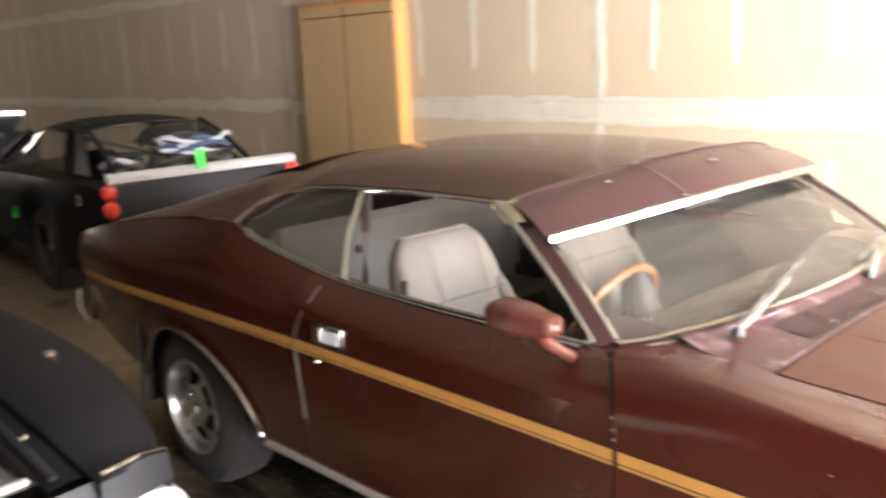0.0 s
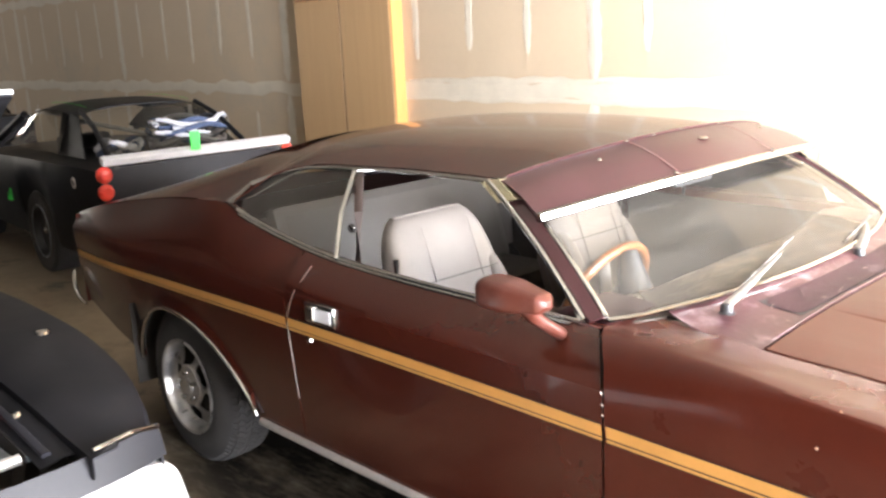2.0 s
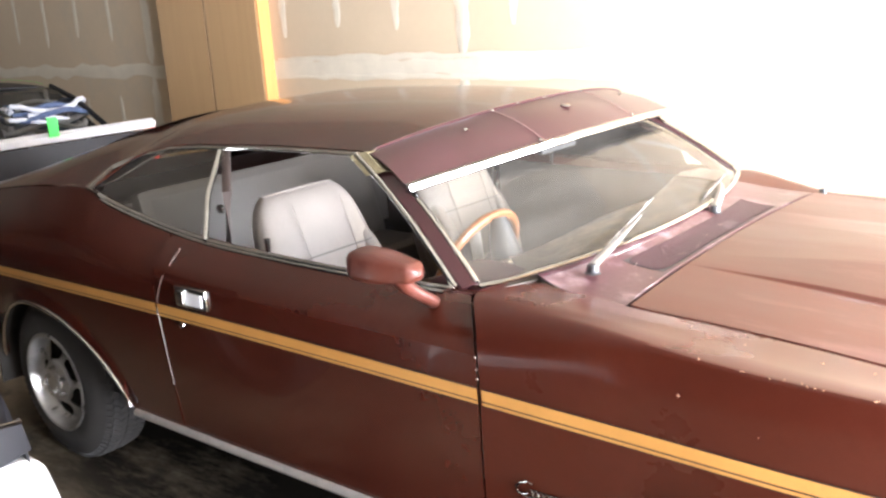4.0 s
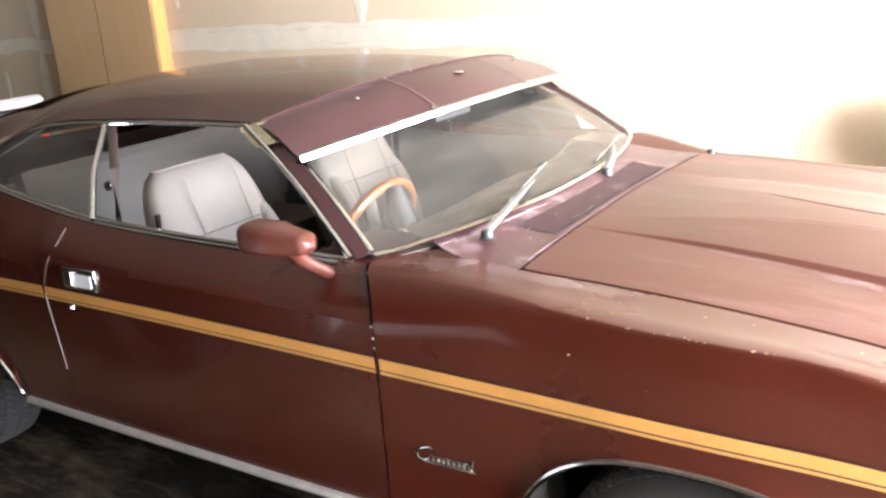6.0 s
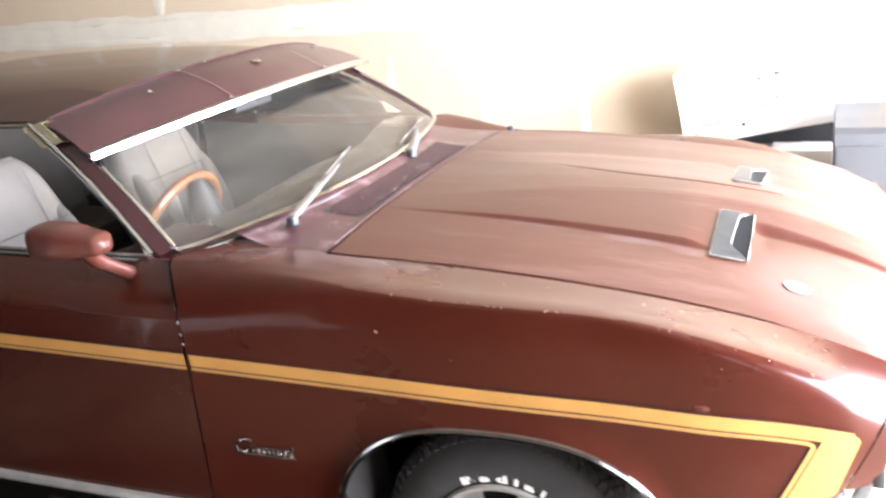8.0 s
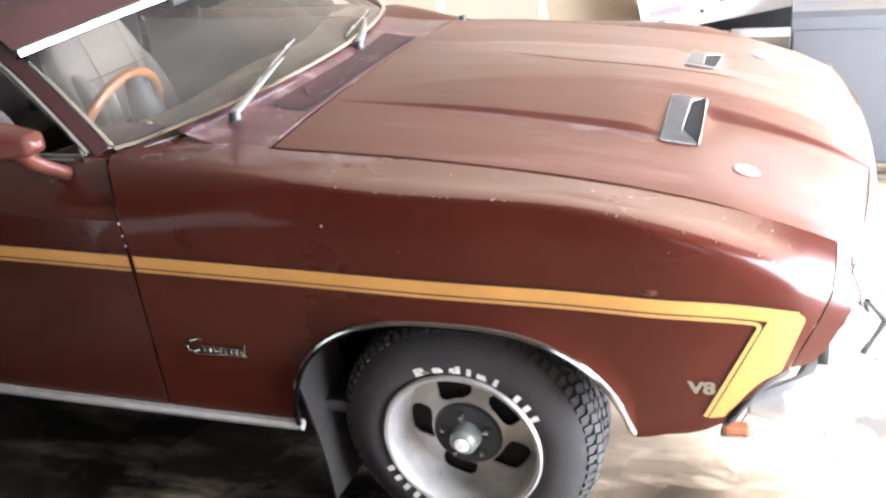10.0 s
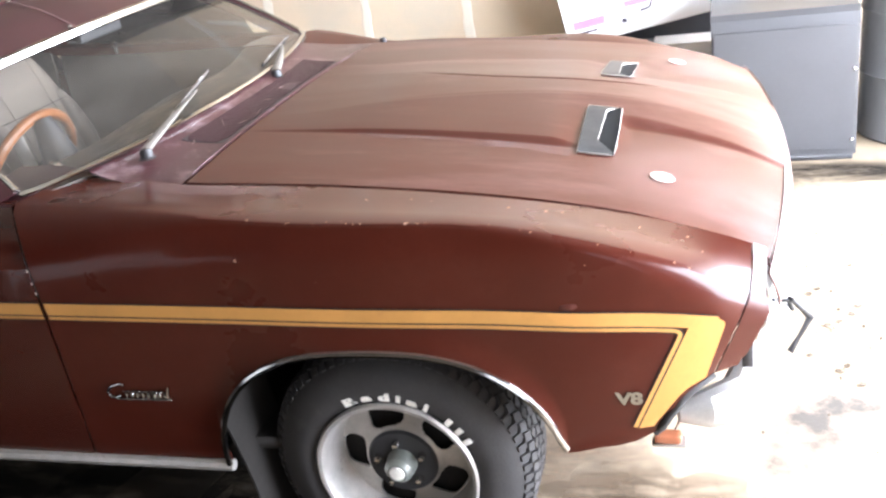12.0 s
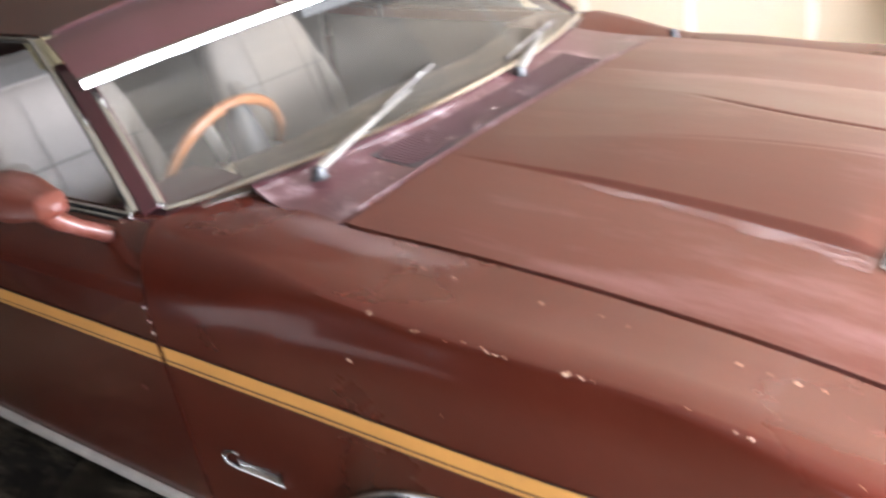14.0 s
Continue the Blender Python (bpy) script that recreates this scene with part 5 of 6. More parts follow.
part("rear_view_mirror", box((-1.09, 0, 1.205), (0.02, 0.21, 0.055), bevel=0.008), DARKPL, car, "dark interior mirror")
part("mirror_stem", tube([(-1.09, 0, 1.22), (-1.11, 0, 1.285)], 0.008), CHROME, car)

# ---- shallow pine cupboard on the wall ----
cup = thing("cupboard", "tall shallow pine two-door cupboard against the wall", "cupboard", (-6.58, WY, 0))
part("carcass", box((0, -0.06, 1.085), (1.43, 0.118, 2.165), bevel=0.004), PINEE, cup)
for sx in (-1, 1):
    d = part("cupboard_door", box((sx * 0.357, -0.128, 1.04), (0.698, 0.018, 2.00), bevel=0.003), PINE, cup)
    part("drawer_front", box((sx * 0.357, -0.128, 2.10), (0.698, 0.018, 0.085), bevel=0.003), PINE, cup)
    # dark strips fill the joints between the fronts, painted as their shade
    part("shadow_rail", box((sx * 0.357, -0.1205, 2.05), (0.69, 0.006, 0.008)), GAPM, cup)
part("door_gap", box((0, -0.127, 1.08), (0.0150, 0.017, 2.10)), GAPM, cup, "dark strip painted as the shade between the doors")
part("side_board", box((0.722, -0.066, 1.085), (0.016, 0.130, 2.17), bevel=0.002), PINEE, cup, "orange pine side board")
part("top_board", box((0, -0.066, 2.176), (1.46, 0.134, 0.014), bevel=0.002), PINEE, cup)

# ---- cabinet, drum, crate and boxes by the wall ----
cab = thing("steel_cabinet", "low grey enamelled steel cabinet on the floor", "cabinet", (0.97, 2.10, 0))
rows = [[(x, y, z) for y, z in ((-0.285, 0.03), (-0.285, 0.62), (-0.276, 0.665), (-0.25, 0.688), (0.28, 0.700), (0.28, 0.03))] for x in (-0.305, 0.305)]
bm = grid(rows)
for x in (-0.305, 0.305):
    bm.faces.new([bm.verts.new((x, y, z)) for y, z in ((-0.285, 0.03), (-0.285, 0.62), (-0.276, 0.665), (-0.25, 0.688), (0.28, 0.700), (0.28, 0.03))])
bmesh.ops.remove_doubles(bm, verts=bm.verts, dist=0.0005)
part("body", bm, GREYM, cab, smooth=15)
part("front_panel", box((0, -0.288, 0.335), (0.596, 0.008, 0.56), bevel=0.003), GREYM, cab)
part("plinth", box((0, 0, 0.015), (0.59, 0.54, 0.03)), DARKPL, cab)
for z in (0.10, 0.42):
    part("screw", revolve([(0.001, 0.008), (0.007, 0.006), (0.010, 0)], n=10, m=pose(0.285, -0.292, z, 90, 0, 0)), CHROME, cab)

drum = thing("steel_drum", "grey painted steel drum on the floor", "drum", (1.63, 2.22, 0))
part("shell", revolve([(0.001, 0.0), (0.295, 0.0), (0.305, 0.012), (0.298, 0.03), (0.295, 0.29), (0.303, 0.305), (0.295, 0.32), (0.295, 0.58), (0.303, 0.595), (0.295, 0.61), (0.297, 0.86), (0.306, 0.875), (0.30, 0.885)], n=48), DRUMM, drum)
part("lid", revolve([(0.001, 0.872), (0.28, 0.872), (0.298, 0.884)], n=48), DRUMM, drum)
part("bung", revolve([(0.001, 0.89), (0.025, 0.888), (0.03, 0.872)], n=16, m=pose(0.15, 0.1, 0)), CHROME, drum)

crate = thing("wire_crate", "low black perforated crate on the floor", "crate", (0.30, 2.62, 0))
part("crate_top", box((0, 0, 0.365), (0.86, 0.60, 0.025), bevel=0.004), DARKPL, crate)
# added sheet that hides the lit wall; its dark colour stands for shade
part("shade_panel", box((0.005, 0.285, 0.46), (0.84, 0.012, 0.50), bevel=0.003), DARKPL, crate, "dark sheet added as the shade behind the crate")
for sx in (-1, 1):
    for sy in (-1, 1):
        part("post", box((sx * 0.41, sy * 0.28, 0.176), (0.035, 0.035, 0.352)), DARKPL, crate)
for k in range(16):
    part("slat", box((-0.375 + 0.05 * k, -0.285, 0.20), (0.012, 0.012, 0.31)), DARKPL, crate)
for k in range(5):
    part("rail", box((0, -0.292, 0.06 + 0.07 * k), (0.80, 0.008, 0.012)), DARKPL, crate)
tagged(part("timber_block", box((0.19, 2.50, 0.415), (0.30, 0.14, 0.072), bevel=0.006), TIMBER), "rough brown timber offcut on the crate", "timber")
tagged(part("small_carton", box((0.52, 2.50, 0.416), (0.29, 0.20, 0.074), bevel=0.004), CARD), "small plain white carton on the crate", "carton")
pbox = thing("printed_carton", "white printed carton with pink bars, resting on a crate", "carton", (0.275, 2.60, 0.453), 0)
pbox.matrix_world = pose(-0.06, 2.60, 0.455, 0, -10.0, 0) @ pose(0.465, 0, 0)
part("carton_body", box((0, 0.0, 0.195), (0.93, 0.26, 0.385), bevel=0.004), CARD, pbox)
part("flap_line", box((0, -0.131, 0.377), (0.928, 0.002, 0.003)), INK, pbox)
for x, z, w, h, m_ in ((-0.24, 0.105, 0.17, 0.042, PINK), (0.02, 0.150, 0.13, 0.028, PINK), (-0.26, 0.062, 0.11, 0.009, INK), (-0.06, 0.070, 0.024, 0.020, INK), (0.05, 0.29, 0.022, 0.020, INK), (0.14, 0.30, 0.030, 0.024, INK), (0.24, 0.31, 0.014, 0.024, INK), (-0.27, 0.335, 0.14, 0.016, SPOTW)):
    part("print_bar", box((x - 0.095, -0.1315, z), (w, 0.003, h)), m_, pbox)
part("print_figure", tube([(-0.065, -0.1325, 0.10), (-0.015, -0.1325, 0.105), (0.035, -0.1325, 0.20), (0.015, -0.1325, 0.22)], 0.006, n=6, flat=1.0), INK, pbox)
part("print_figure", tube([(0.005, -0.1325, 0.16), (0.065, -0.1325, 0.19), (0.115, -0.1325, 0.235)], 0.004, n=6), PINK, pbox)


# ---- the matt black racing coupes behind ----
def black_coupe(at, turn, label, wing=False, strip=True):
    """Tail at local x = 0, nose towards -x; returns the thing."""
    c = thing("racing_coupe", label, "car", at, turn, "racing coupes")
    W2, L = 0.74, 4.3
    wz = curve((-4.3, 0.62), (-4.0, 0.72), (-3.0, 0.88), (-2.2, 0.92), (-1.0, 0.94), (-0.3, 0.945), (0, 0.93))
    hw = curve((-4.3, 0.58), (-4.0, 0.68), (-3.0, 0.74), (-1.5, 0.76), (-0.5, 0.745), (0, 0.70))

    def low(x):
        for cx in (-1.42, -3.55):
            u = abs(x - cx) / 0.36
            if u < 1:
                return 0.26 + 0.36 * (1 - u * u) ** 0.5
        return 0.26

    xs = sorted(set(np.linspace(-4.3, 0, 40).round(3)) | {round(cx + 0.36 * math.sin(t) * 0.999, 4) for cx in (-1.42, -3.55) for t in np.linspace(-1.57, 1.57, 18)})
    rows = []
    for x in xs:
        h, w, zb = wz(x), hw(x), low(x)
        half = [(w - 0.05 * (1 - t) ** 2 - 0.05 * max(0, t - 0.75) ** 2 * 16 * 0.4, zb + (h - 0.04 - zb) * t) for t in np.linspace(0, 1, 9)]
        top = [((w - 0.05) * s, h - 0.04 + 0.04 * (1 - s**4)) for s in np.linspace(0.98, 0, 7)]
        prof = half + top
        rows.append([(x, -y, z) for y, z in prof] + [(x, y, z) for y, z in prof[::-1][1:]])
    part("body", grid(rows), MATBLACK, c, thick=0.006)
    part("tail_panel", grid([[(0.012 * math.cos(y * 2), y, z) for z in np.linspace(0.30, 0.925, 7)] for y in np.linspace(-0.70, 0.70, 15)]), SATIN, c, thick=0.01)
    part("underbody", box((-2.1, 0, 0.3), (3.9, 1.0, 0.12), bevel=0.02), UNDER, c)
    # dark block painted as the shade inside the rear wheel arches
    part("well_shade", box((-1.42, 0, 0.42), (0.8, 1.0, 0.3)), UNDER, c)
    # cabin: pillars, roof, glass
    zr = curve((-2.75, 0.95), (-2.2, 1.20), (-1.9, 1.275), (-1.3, 1.295), (-0.95, 1.265), (-0.5, 1.08), (-0.3, 0.96))
    rows = [[(x, s * (0.50 - 0.02 * abs(x + 1.4)), zr(x) - 0.05 * abs(s) ** 3) for s in np.linspace(-1, 1, 15)] for x in np.linspace(-2.1, -0.98, 14)]
    part("roof", grid(rows), MATBLACK, c, thick=0.01)
    for s in (-1, 1):
        part("rear_pillar", grid([[(-1.30 + 0.34 * u + (0.10 + 0.26 * u) * t, s * (0.475 + 0.115 * t), zr(-1.30 + 0.34 * u) - 0.045 + (0.935 - zr(-1.30 + 0.34 * u) + 0.045) * t) for t in np.linspace(0, 1, 6)] for u in np.linspace(0, 1, 7)]), MATBLACK, c, thick=0.008)
        part("rear_pillar", tube([(-0.98, s * 0.455, zr(-0.98) - 0.02), (-0.66, s * 0.485, zr(-0.66) - 0.01), (-0.32, s * 0.52, 0.955)], 0.020, n=8), MATBLACK, c)
        part("windscreen_pillar", tube([(-2.75, s * 0.64, 0.94), (-2.1, s * 0.54, 1.20)], 0.03), MATBLACK, c)
        g = part("side_glass", grid([[(x, s * (0.62 - 0.13 * t), 0.945 + (zr(x) - 0.06 - 0.945) * t) for t in (0, 0.5, 1)] for x in np.linspace(-2.55, -1.12, 8)]), SIDEGL, c)
        part("roll_cage_bar", tube([(-1.05, s * 0.46, 0.80), (-1.10, s * 0.46, 1.22), (-2.0, s * 0.46, 1.22)], 0.02), DULL, c)
    part("rear_glass", grid([[(x, s * (0.465 + 0.05 * smoothstep((x + 1.0) / 0.7)), zr(x) - 0.02) for s in np.linspace(-1, 1, 9)] for x in np.linspace(-0.98, -0.34, 8)]), SIDEGL, c)
    part("roll_cage_bar", tube([(-1.05, -0.46, 1.18), (-0.65, 0.30, 0.95)], 0.016), DULL, c)
    part("seat_shell", box((-1.45, -0.30, 0.80), (0.12, 0.42, 0.50), bevel=0.05), DARKPL, c)
    if strip:
        s_ = part("tail_strip", box((0.02, 0, 0.975), (0.055, 1.40, 0.052), bevel=0.006, rot=Matrix.Rotation(radians(25), 4, "Y")), SILVER, c, "polished silver strip across the tail")
        for y in (-0.6, -0.2, 0.2, 0.6):
            part("strip_bracket", box((0.0, y, 0.935), (0.02, 0.03, 0.05)), DARKPL, s_)
        part("tag", box((0.062, -0.055, 1.045), (0.012, 0.07, 0.13), bevel=0.003), GREEN, c, "fluorescent green tag")
    for s in (-1, 1):
        for z in (0.905, 0.79) if strip else ():
            part("tail_lamp", revolve([(0.001, 0.03), (0.03, 0.027), (0.052 if z < 0.85 else 0.047, 0.01), (0.056, 0)], n=22, m=pose(0.012, s * 0.69, z - 0.02, 0, 90, 0)), REDLENS, c, "round red tail lamp")
        part("roundel", revolve([(0.022, 0.004), (0.036, 0.003), (0.04, 0)], n=20, m=pose(-0.46, s * (hw(-0.46) - 0.001), 0.80, -90 * s, 0, 0)), SPOTW, c, "pale ring decal")
        part("roof_tape", tube([(x, s * 0.40, zr(x) - 0.002) for x in np.linspace(-1.8, -1.0, 8)], 0.0025, flat=0.5), GREEN, c, "thin green tape")
        part("green_mark", tube([(-2.0, s * 0.765, 0.62), (-2.0, s * 0.765, 0.52), (-2.08, s * 0.765, 0.52), (-2.08, s * 0.765, 0.58)], 0.012, flat=0.5), GREEN, c, "green mark on the door")
        for cx in (-1.42, -3.55):
            m = pose(cx, s * 0.62, 0.33, -90 * s, 0, 0)
            w = part("wheel", revolve([(0.33, -0.11), (0.33, 0.09), (0.31, 0.115), (0.26, 0.12), (0.21, 0.11), (0.205, -0.11), (0.30, -0.12), (0.33, -0.11)], n=40, m=m), RUBBER, c)
            part("rim", revolve([(0.21, 0.11), (0.20, 0.112), (0.185, 0.06), (0.08, 0.05), (0.05, 0.075), (0.001, 0.078)], n=32, m=m), DARKPL, w)
            part("rim_lip", revolve([(0.213, 0.11), (0.209, 0.118), (0.200, 0.114)], n=32, m=m), BAYM, w)
            part("hub", revolve([(0.001, 0.095), (0.02, 0.09), (0.028, 0.07)], n=14, m=m), CHROME, w)
    if wing:
        wg = part("rear_wing", box((-0.25, 0, 1.57), (0.32, 1.66, 0.035), bevel=0.01, rot=Matrix.Rotation(radians(-32), 4, "Y")), MATBLACK, c, "black rear wing on struts")
        for y in (-0.83, 0.83):
            part("end_plate", box((-0.25, y, 1.565), (0.30, 0.014, 0.17), bevel=0.004), HOODIN, wg)
        for y in (-0.4, 0.4):
            part("strut", box((-0.25, y, 1.24), (0.10, 0.02, 0.62), bevel=0.004), MATBLACK, wg)
    return c


black_coupe((-5.39, 0.655, 0), -4, "matt black racing coupe with silver tail strip and red lamps")
black_coupe((-8.35, -0.86, 0), 0, "matt black racing coupe with a tall rear wing", wing=True, strip=False)
black_coupe((-11.9, 1.22, 0), 0, "matt black racing coupe parked by the wall", strip=False)


def heap(name, label, category, c, s, n, r, material, seed):
    """A loose coil or bundle made of bent strands."""
    random.seed(seed)
    e = thing(name, label, category, c)
    for k in range(n):
        a0, rr = random.uniform(0, 6.28), random.uniform(0.45, 1.0)
        pts = [(s[0] * rr * math.cos(a0 + t) + random.uniform(-0.02, 0.02), s[1] * rr * math.sin(a0 + t) + random.uniform(-0.02, 0.02), s[2] * (k / n) + 0.03 * math.sin(3 * t + k) + r) for t in np.linspace(0, random.uniform(3, 6), 16)]
        part("strand", tube(pts, r * random.uniform(0.8, 1.2), n=7), material if k % 2 else ROPE, e)
    return e


heap("hose_bundle", "loose bundle of blue and pale hoses behind the rear window", "hose", (-6.02, 0.92, 0.955), (0.20, 0.34, 0.17), 15, 0.019, BLUE, 3)
heap("hose_bundle", "loose bundle of blue hoses behind the rear window", "hose", (-6.0, 0.35, 0.955), (0.15, 0.16, 0.05), 5, 0.02, BLUE, 5)
cloth = thing("draped_cloth", "crumpled blue cloth hanging over the coupe's front flank", "cloth", (-7.98, -0.135, 0.58))
rows = []
for i, t in enumerate(np.linspace(0, 1, 16)):
    rows.append([(-0.30 + 0.62 * u + 0.02 * math.sin(11 * t), -0.03 - 0.03 * math.sin(9 * u + 4 * t) * t + 0.10 * max(0, 0.12 - t) / 0.12, 0.33 * (1 - t) + 0.015 * math.sin(14 * u)) for u in np.linspace(0, 1, 20)])
part("cloth", grid(rows), BLUE, cloth, thick=0.004)

# ---- the black car beside it, bonnet up ----
nose = thing("black_car", "matt black car front with its bonnet raised over the engine", "car", (-2.47, -2.36, 0))


def P(x, y, z):
    return (x + 2.4, y + 2.4, z)


for s in (1, -1):
    Y = lambda y: y if s > 0 else -4.84 - y
    out = curve((-3.6, -1.62), (-3.0, -1.565), (-2.5, -1.55), (-2.0, -1.575), (-1.6, -1.655), (-1.44, -1.72))
    zt = curve((-3.6, 0.90), (-2.6, 0.895), (-2.0, 0.88), (-1.6, 0.855), (-1.40, 0.83))
    rows = []
    for x in np.linspace(-3.6, -1.40, 30):
        yi, yo, z = -1.915, out(x), zt(x)
        lowz = 0.30
        u = abs(x + 2.35) / 0.36
        if u < 1:
            lowz = 0.30 + 0.36 * (1 - u * u) ** 0.5
        prof = [(yi, z - 0.05), (yi + 0.004, z - 0.002), (yi + 0.06, z + 0.006), (yi + (yo - yi) * 0.55, z + 0.006), (yo - 0.05, z - 0.012), (yo - 0.015, z - 0.035), (yo, z - 0.09), (yo + 0.01, z - 0.25), (yo - 0.02, lowz)]
        rows.append([P(x + (0.07 if x > -1.45 and k < 3 else 0), Y(y), zz) for k, (y, zz) in enumerate(prof)])
    f = part("front_fender", grid(rows, flip=s < 0), MATBLACK, nose, "matt black fender", thick=0.005)
    part("fender_stud", revolve([(0.001, 0.014), (0.018, 0.010), (0.022, 0)], n=14, m=Matrix.Translation(P(-2.14, Y(-1.70), 0.889))), CHROME, f, "small bright stud")
    part("front_edge_trim", tube([P(-1.338, Y(-1.905), 0.842), P(-1.375, Y(-1.80), 0.838), P(-1.41, Y(-1.72), 0.815)], 0.006), CHROME, f)
    part("gutter_rail", tube([P(x, Y(-1.965), zt(x) - 0.018) for x in np.linspace(-3.2, -1.45, 12)], 0.012, flat=0.6), SATIN, nose, "dark painted gutter rail")
    part("gutter", grid([[P(x, Y(y), zt(x) - 0.02 - 0.012 * (y < -1.94)) for y in (-1.915, -1.94, -1.99)] for x in np.linspace(-3.3, -1.42, 10)]), MATBLACK, nose, thick=0.003)
    for k in range(5):
        part("bolt", revolve([(0.001, 0.012), (0.010, 0.010), (0.016, 0)], n=8, m=Matrix.Translation(P(-3.0 + 0.33 * k, Y(-1.945), zt(-3.0 + 0.33 * k) - 0.022))), CHROME, nose)
    part("inner_wing", grid([[P(x, Y(-1.99 - 0.10 * t), zt(x) - 0.03 - 0.42 * t) for t in np.linspace(0, 1, 5)] for x in np.linspace(-3.3, -1.5, 8)]), UNDER, nose, thick=0.004)
    m = pose(*P(-2.35, Y(-1.70), 0.32), -90 * s, 0, 0)
    w = part("wheel", revolve([(0.32, -0.10), (0.32, 0.08), (0.30, 0.105), (0.22, 0.10), (0.20, 0.05), (0.001, 0.05)], n=36, m=m), RUBBER, nose)
# radiator support with dark discs painted as punched holes
part("radiator_support", box(P(-1.66, -2.42, 0.775), (0.20, 0.98, 0.035), bevel=0.012), BAYM, nose, "blue-grey pressed steel radiator support")
part("support_ridge", box(P(-1.75, -2.42, 0.797), (0.025, 0.94, 0.016), bevel=0.006), BAYM, nose)
part("support_face", box(P(-1.57, -2.42, 0.64), (0.02, 0.94, 0.26)), UNDER, nose)
for y in (-1.98, -2.10, -2.26, -2.44):
    part("painted_hole", revolve([(0.001, 0.001), (0.018, 0.001), (0.022, 0.0)], n=14, m=Matrix.Translation(P(-1.64, y, 0.794))), INK, nose)
part("support_strap", tube([P(-1.52, -2.0, 0.80), P(-1.50, -2.3, 0.80), P(-1.50, -2.6, 0.80)], 0.014), DULL, nose)
part("bay_floor", box(P(-2.4, -2.42, 0.42), (1.7, 0.86, 0.04)), UNDER, nose)
part("bulkhead", box(P(-3.25, -2.42, 0.66), (0.05, 1.1, 0.46)), UNDER, nose)
random.seed(9)
eng = part("engine", box(P(-2.45, -2.42, 0.58), (0.75, 0.46, 0.28), bevel=0.03), BAYM, nose, "grimy V-engine with bright ancillaries")
for s in (-1, 1):
    part("rocker_cover", box(P(-2.48, -2.42 + s * 0.17, 0.74), (0.62, 0.13, 0.08), bevel=0.025), BLUE if s > 0 else DULL, eng)
part("alternator", revolve([(0.001, 0.10), (0.05, 0.10), (0.066, 0.085), (0.066, 0.02), (0.05, 0.0)], n=20, m=pose(*P(-2.10, -2.06, 0.72), 0, 80, 0)), CHROME, eng, "bright alternator")
for k in range(6):
    part("alternator_fin", box(P(-2.05, -2.06 + 0.06 * math.cos(k), 0.72 + 0.06 * math.sin(k)), (0.08, 0.012, 0.02), bevel=0.003), DULL, eng)
part("air_cleaner", revolve([(0.001, 0.07), (0.16, 0.065), (0.18, 0.05), (0.18, 0.0)], n=32, m=Matrix.Translation(P(-2.5, -2.42, 0.80))), CHROME, eng, "bright air cleaner")
part("header_tank", box(P(-2.32, -2.10, 0.76), (0.20, 0.14, 0.10), bevel=0.02), PRIMER, eng, "pale plastic header tank")
part("washer_tank", box(P(-2.42, -2.15, 0.79), (0.20, 0.16, 0.08), bevel=0.025), SHADELENS, nose, "pale blue plastic tank")
part("air_duct", tube([P(-2.30, -2.42, 0.82), P(-2.18, -2.24, 0.84), P(-2.12, -2.16, 0.80)], 0.035, n=12), PRIMER, nose, "white air duct")
for k in range(6):
    part("battery_lead", tube([P(-2.22 + 0.03 * k, -2.06 - 0.02 * k, 0.80), P(-2.16 + 0.05 * k, -2.16, 0.86 - 0.01 * k), P(-2.0 + 0.02 * k, -2.25 - 0.03 * k, 0.78)], 0.008, n=6), (REDLENS, PRIMER, DULL, RUBBER, SHADELENS, GOLD)[k], nose)
part("battery", box(P(-1.93, -2.14, 0.72), (0.17, 0.15, 0.12), bevel=0.012), DARKPL, nose, "black battery case")
for y in (-2.16, -2.08):
    part("battery_post", revolve([(0.001, 0.03), (0.009, 0.029), (0.011, 0)], n=10, m=Matrix.Translation(P(-1.93, y, 0.78))), DULL, nose)
part("red_cap", revolve([(0.001, 0.02), (0.02, 0.018), (0.022, 0)], n=14, m=Matrix.Translation(P(-2.13, -2.17, 0.75))), REDLENS, eng)
part("yellow_cap", revolve([(0.001, 0.03), (0.02, 0.028), (0.022, 0)], n=14, m=Matrix.Translation(P(-2.24, -2.10, 0.81))), GOLD, eng)
for k in range(14):
    x, y = random.uniform(-2.9, -1.85), random.uniform(-2.8, -2.02)
    pts = [P(x + 0.1 * j + random.uniform(-0.04, 0.04), y + random.uniform(-0.05, 0.05), 0.70 + 0.05 * math.sin(j + k) + random.uniform(-0.03, 0.03)) for j in range(5)]
    part("cable", tube(pts, random.choice((0.006, 0.009, 0.014)), n=6), random.choice((RUBBER, RUBBER, BAYM, DULL)), eng)
for k in range(46):
    x, y, z = random.uniform(-2.62, -1.84), random.uniform(-2.36, -2.02), random.uniform(0.73, 0.80)
    r = random.uniform(0.008, 0.028)
    shape = revolve([(0.001, r * 1.6), (r * 0.8, r * 1.5), (r, r), (r, 0)], n=12, m=pose(*P(x, y, z), random.uniform(-60, 60), random.uniform(-60, 60), 0)) if k % 3 else box(P(x, y, z), (r * 3.2, r * 2.2, r * 1.6), bevel=r * 0.3, rot=Matrix.Rotation(random.uniform(0, 3), 4, "Z"))
    part("fitting", shape, random.choice((CHROME, DULL, DARKPL, BAYM, BAYM, PRIMER, PRIMER, SHADELENS)), eng)
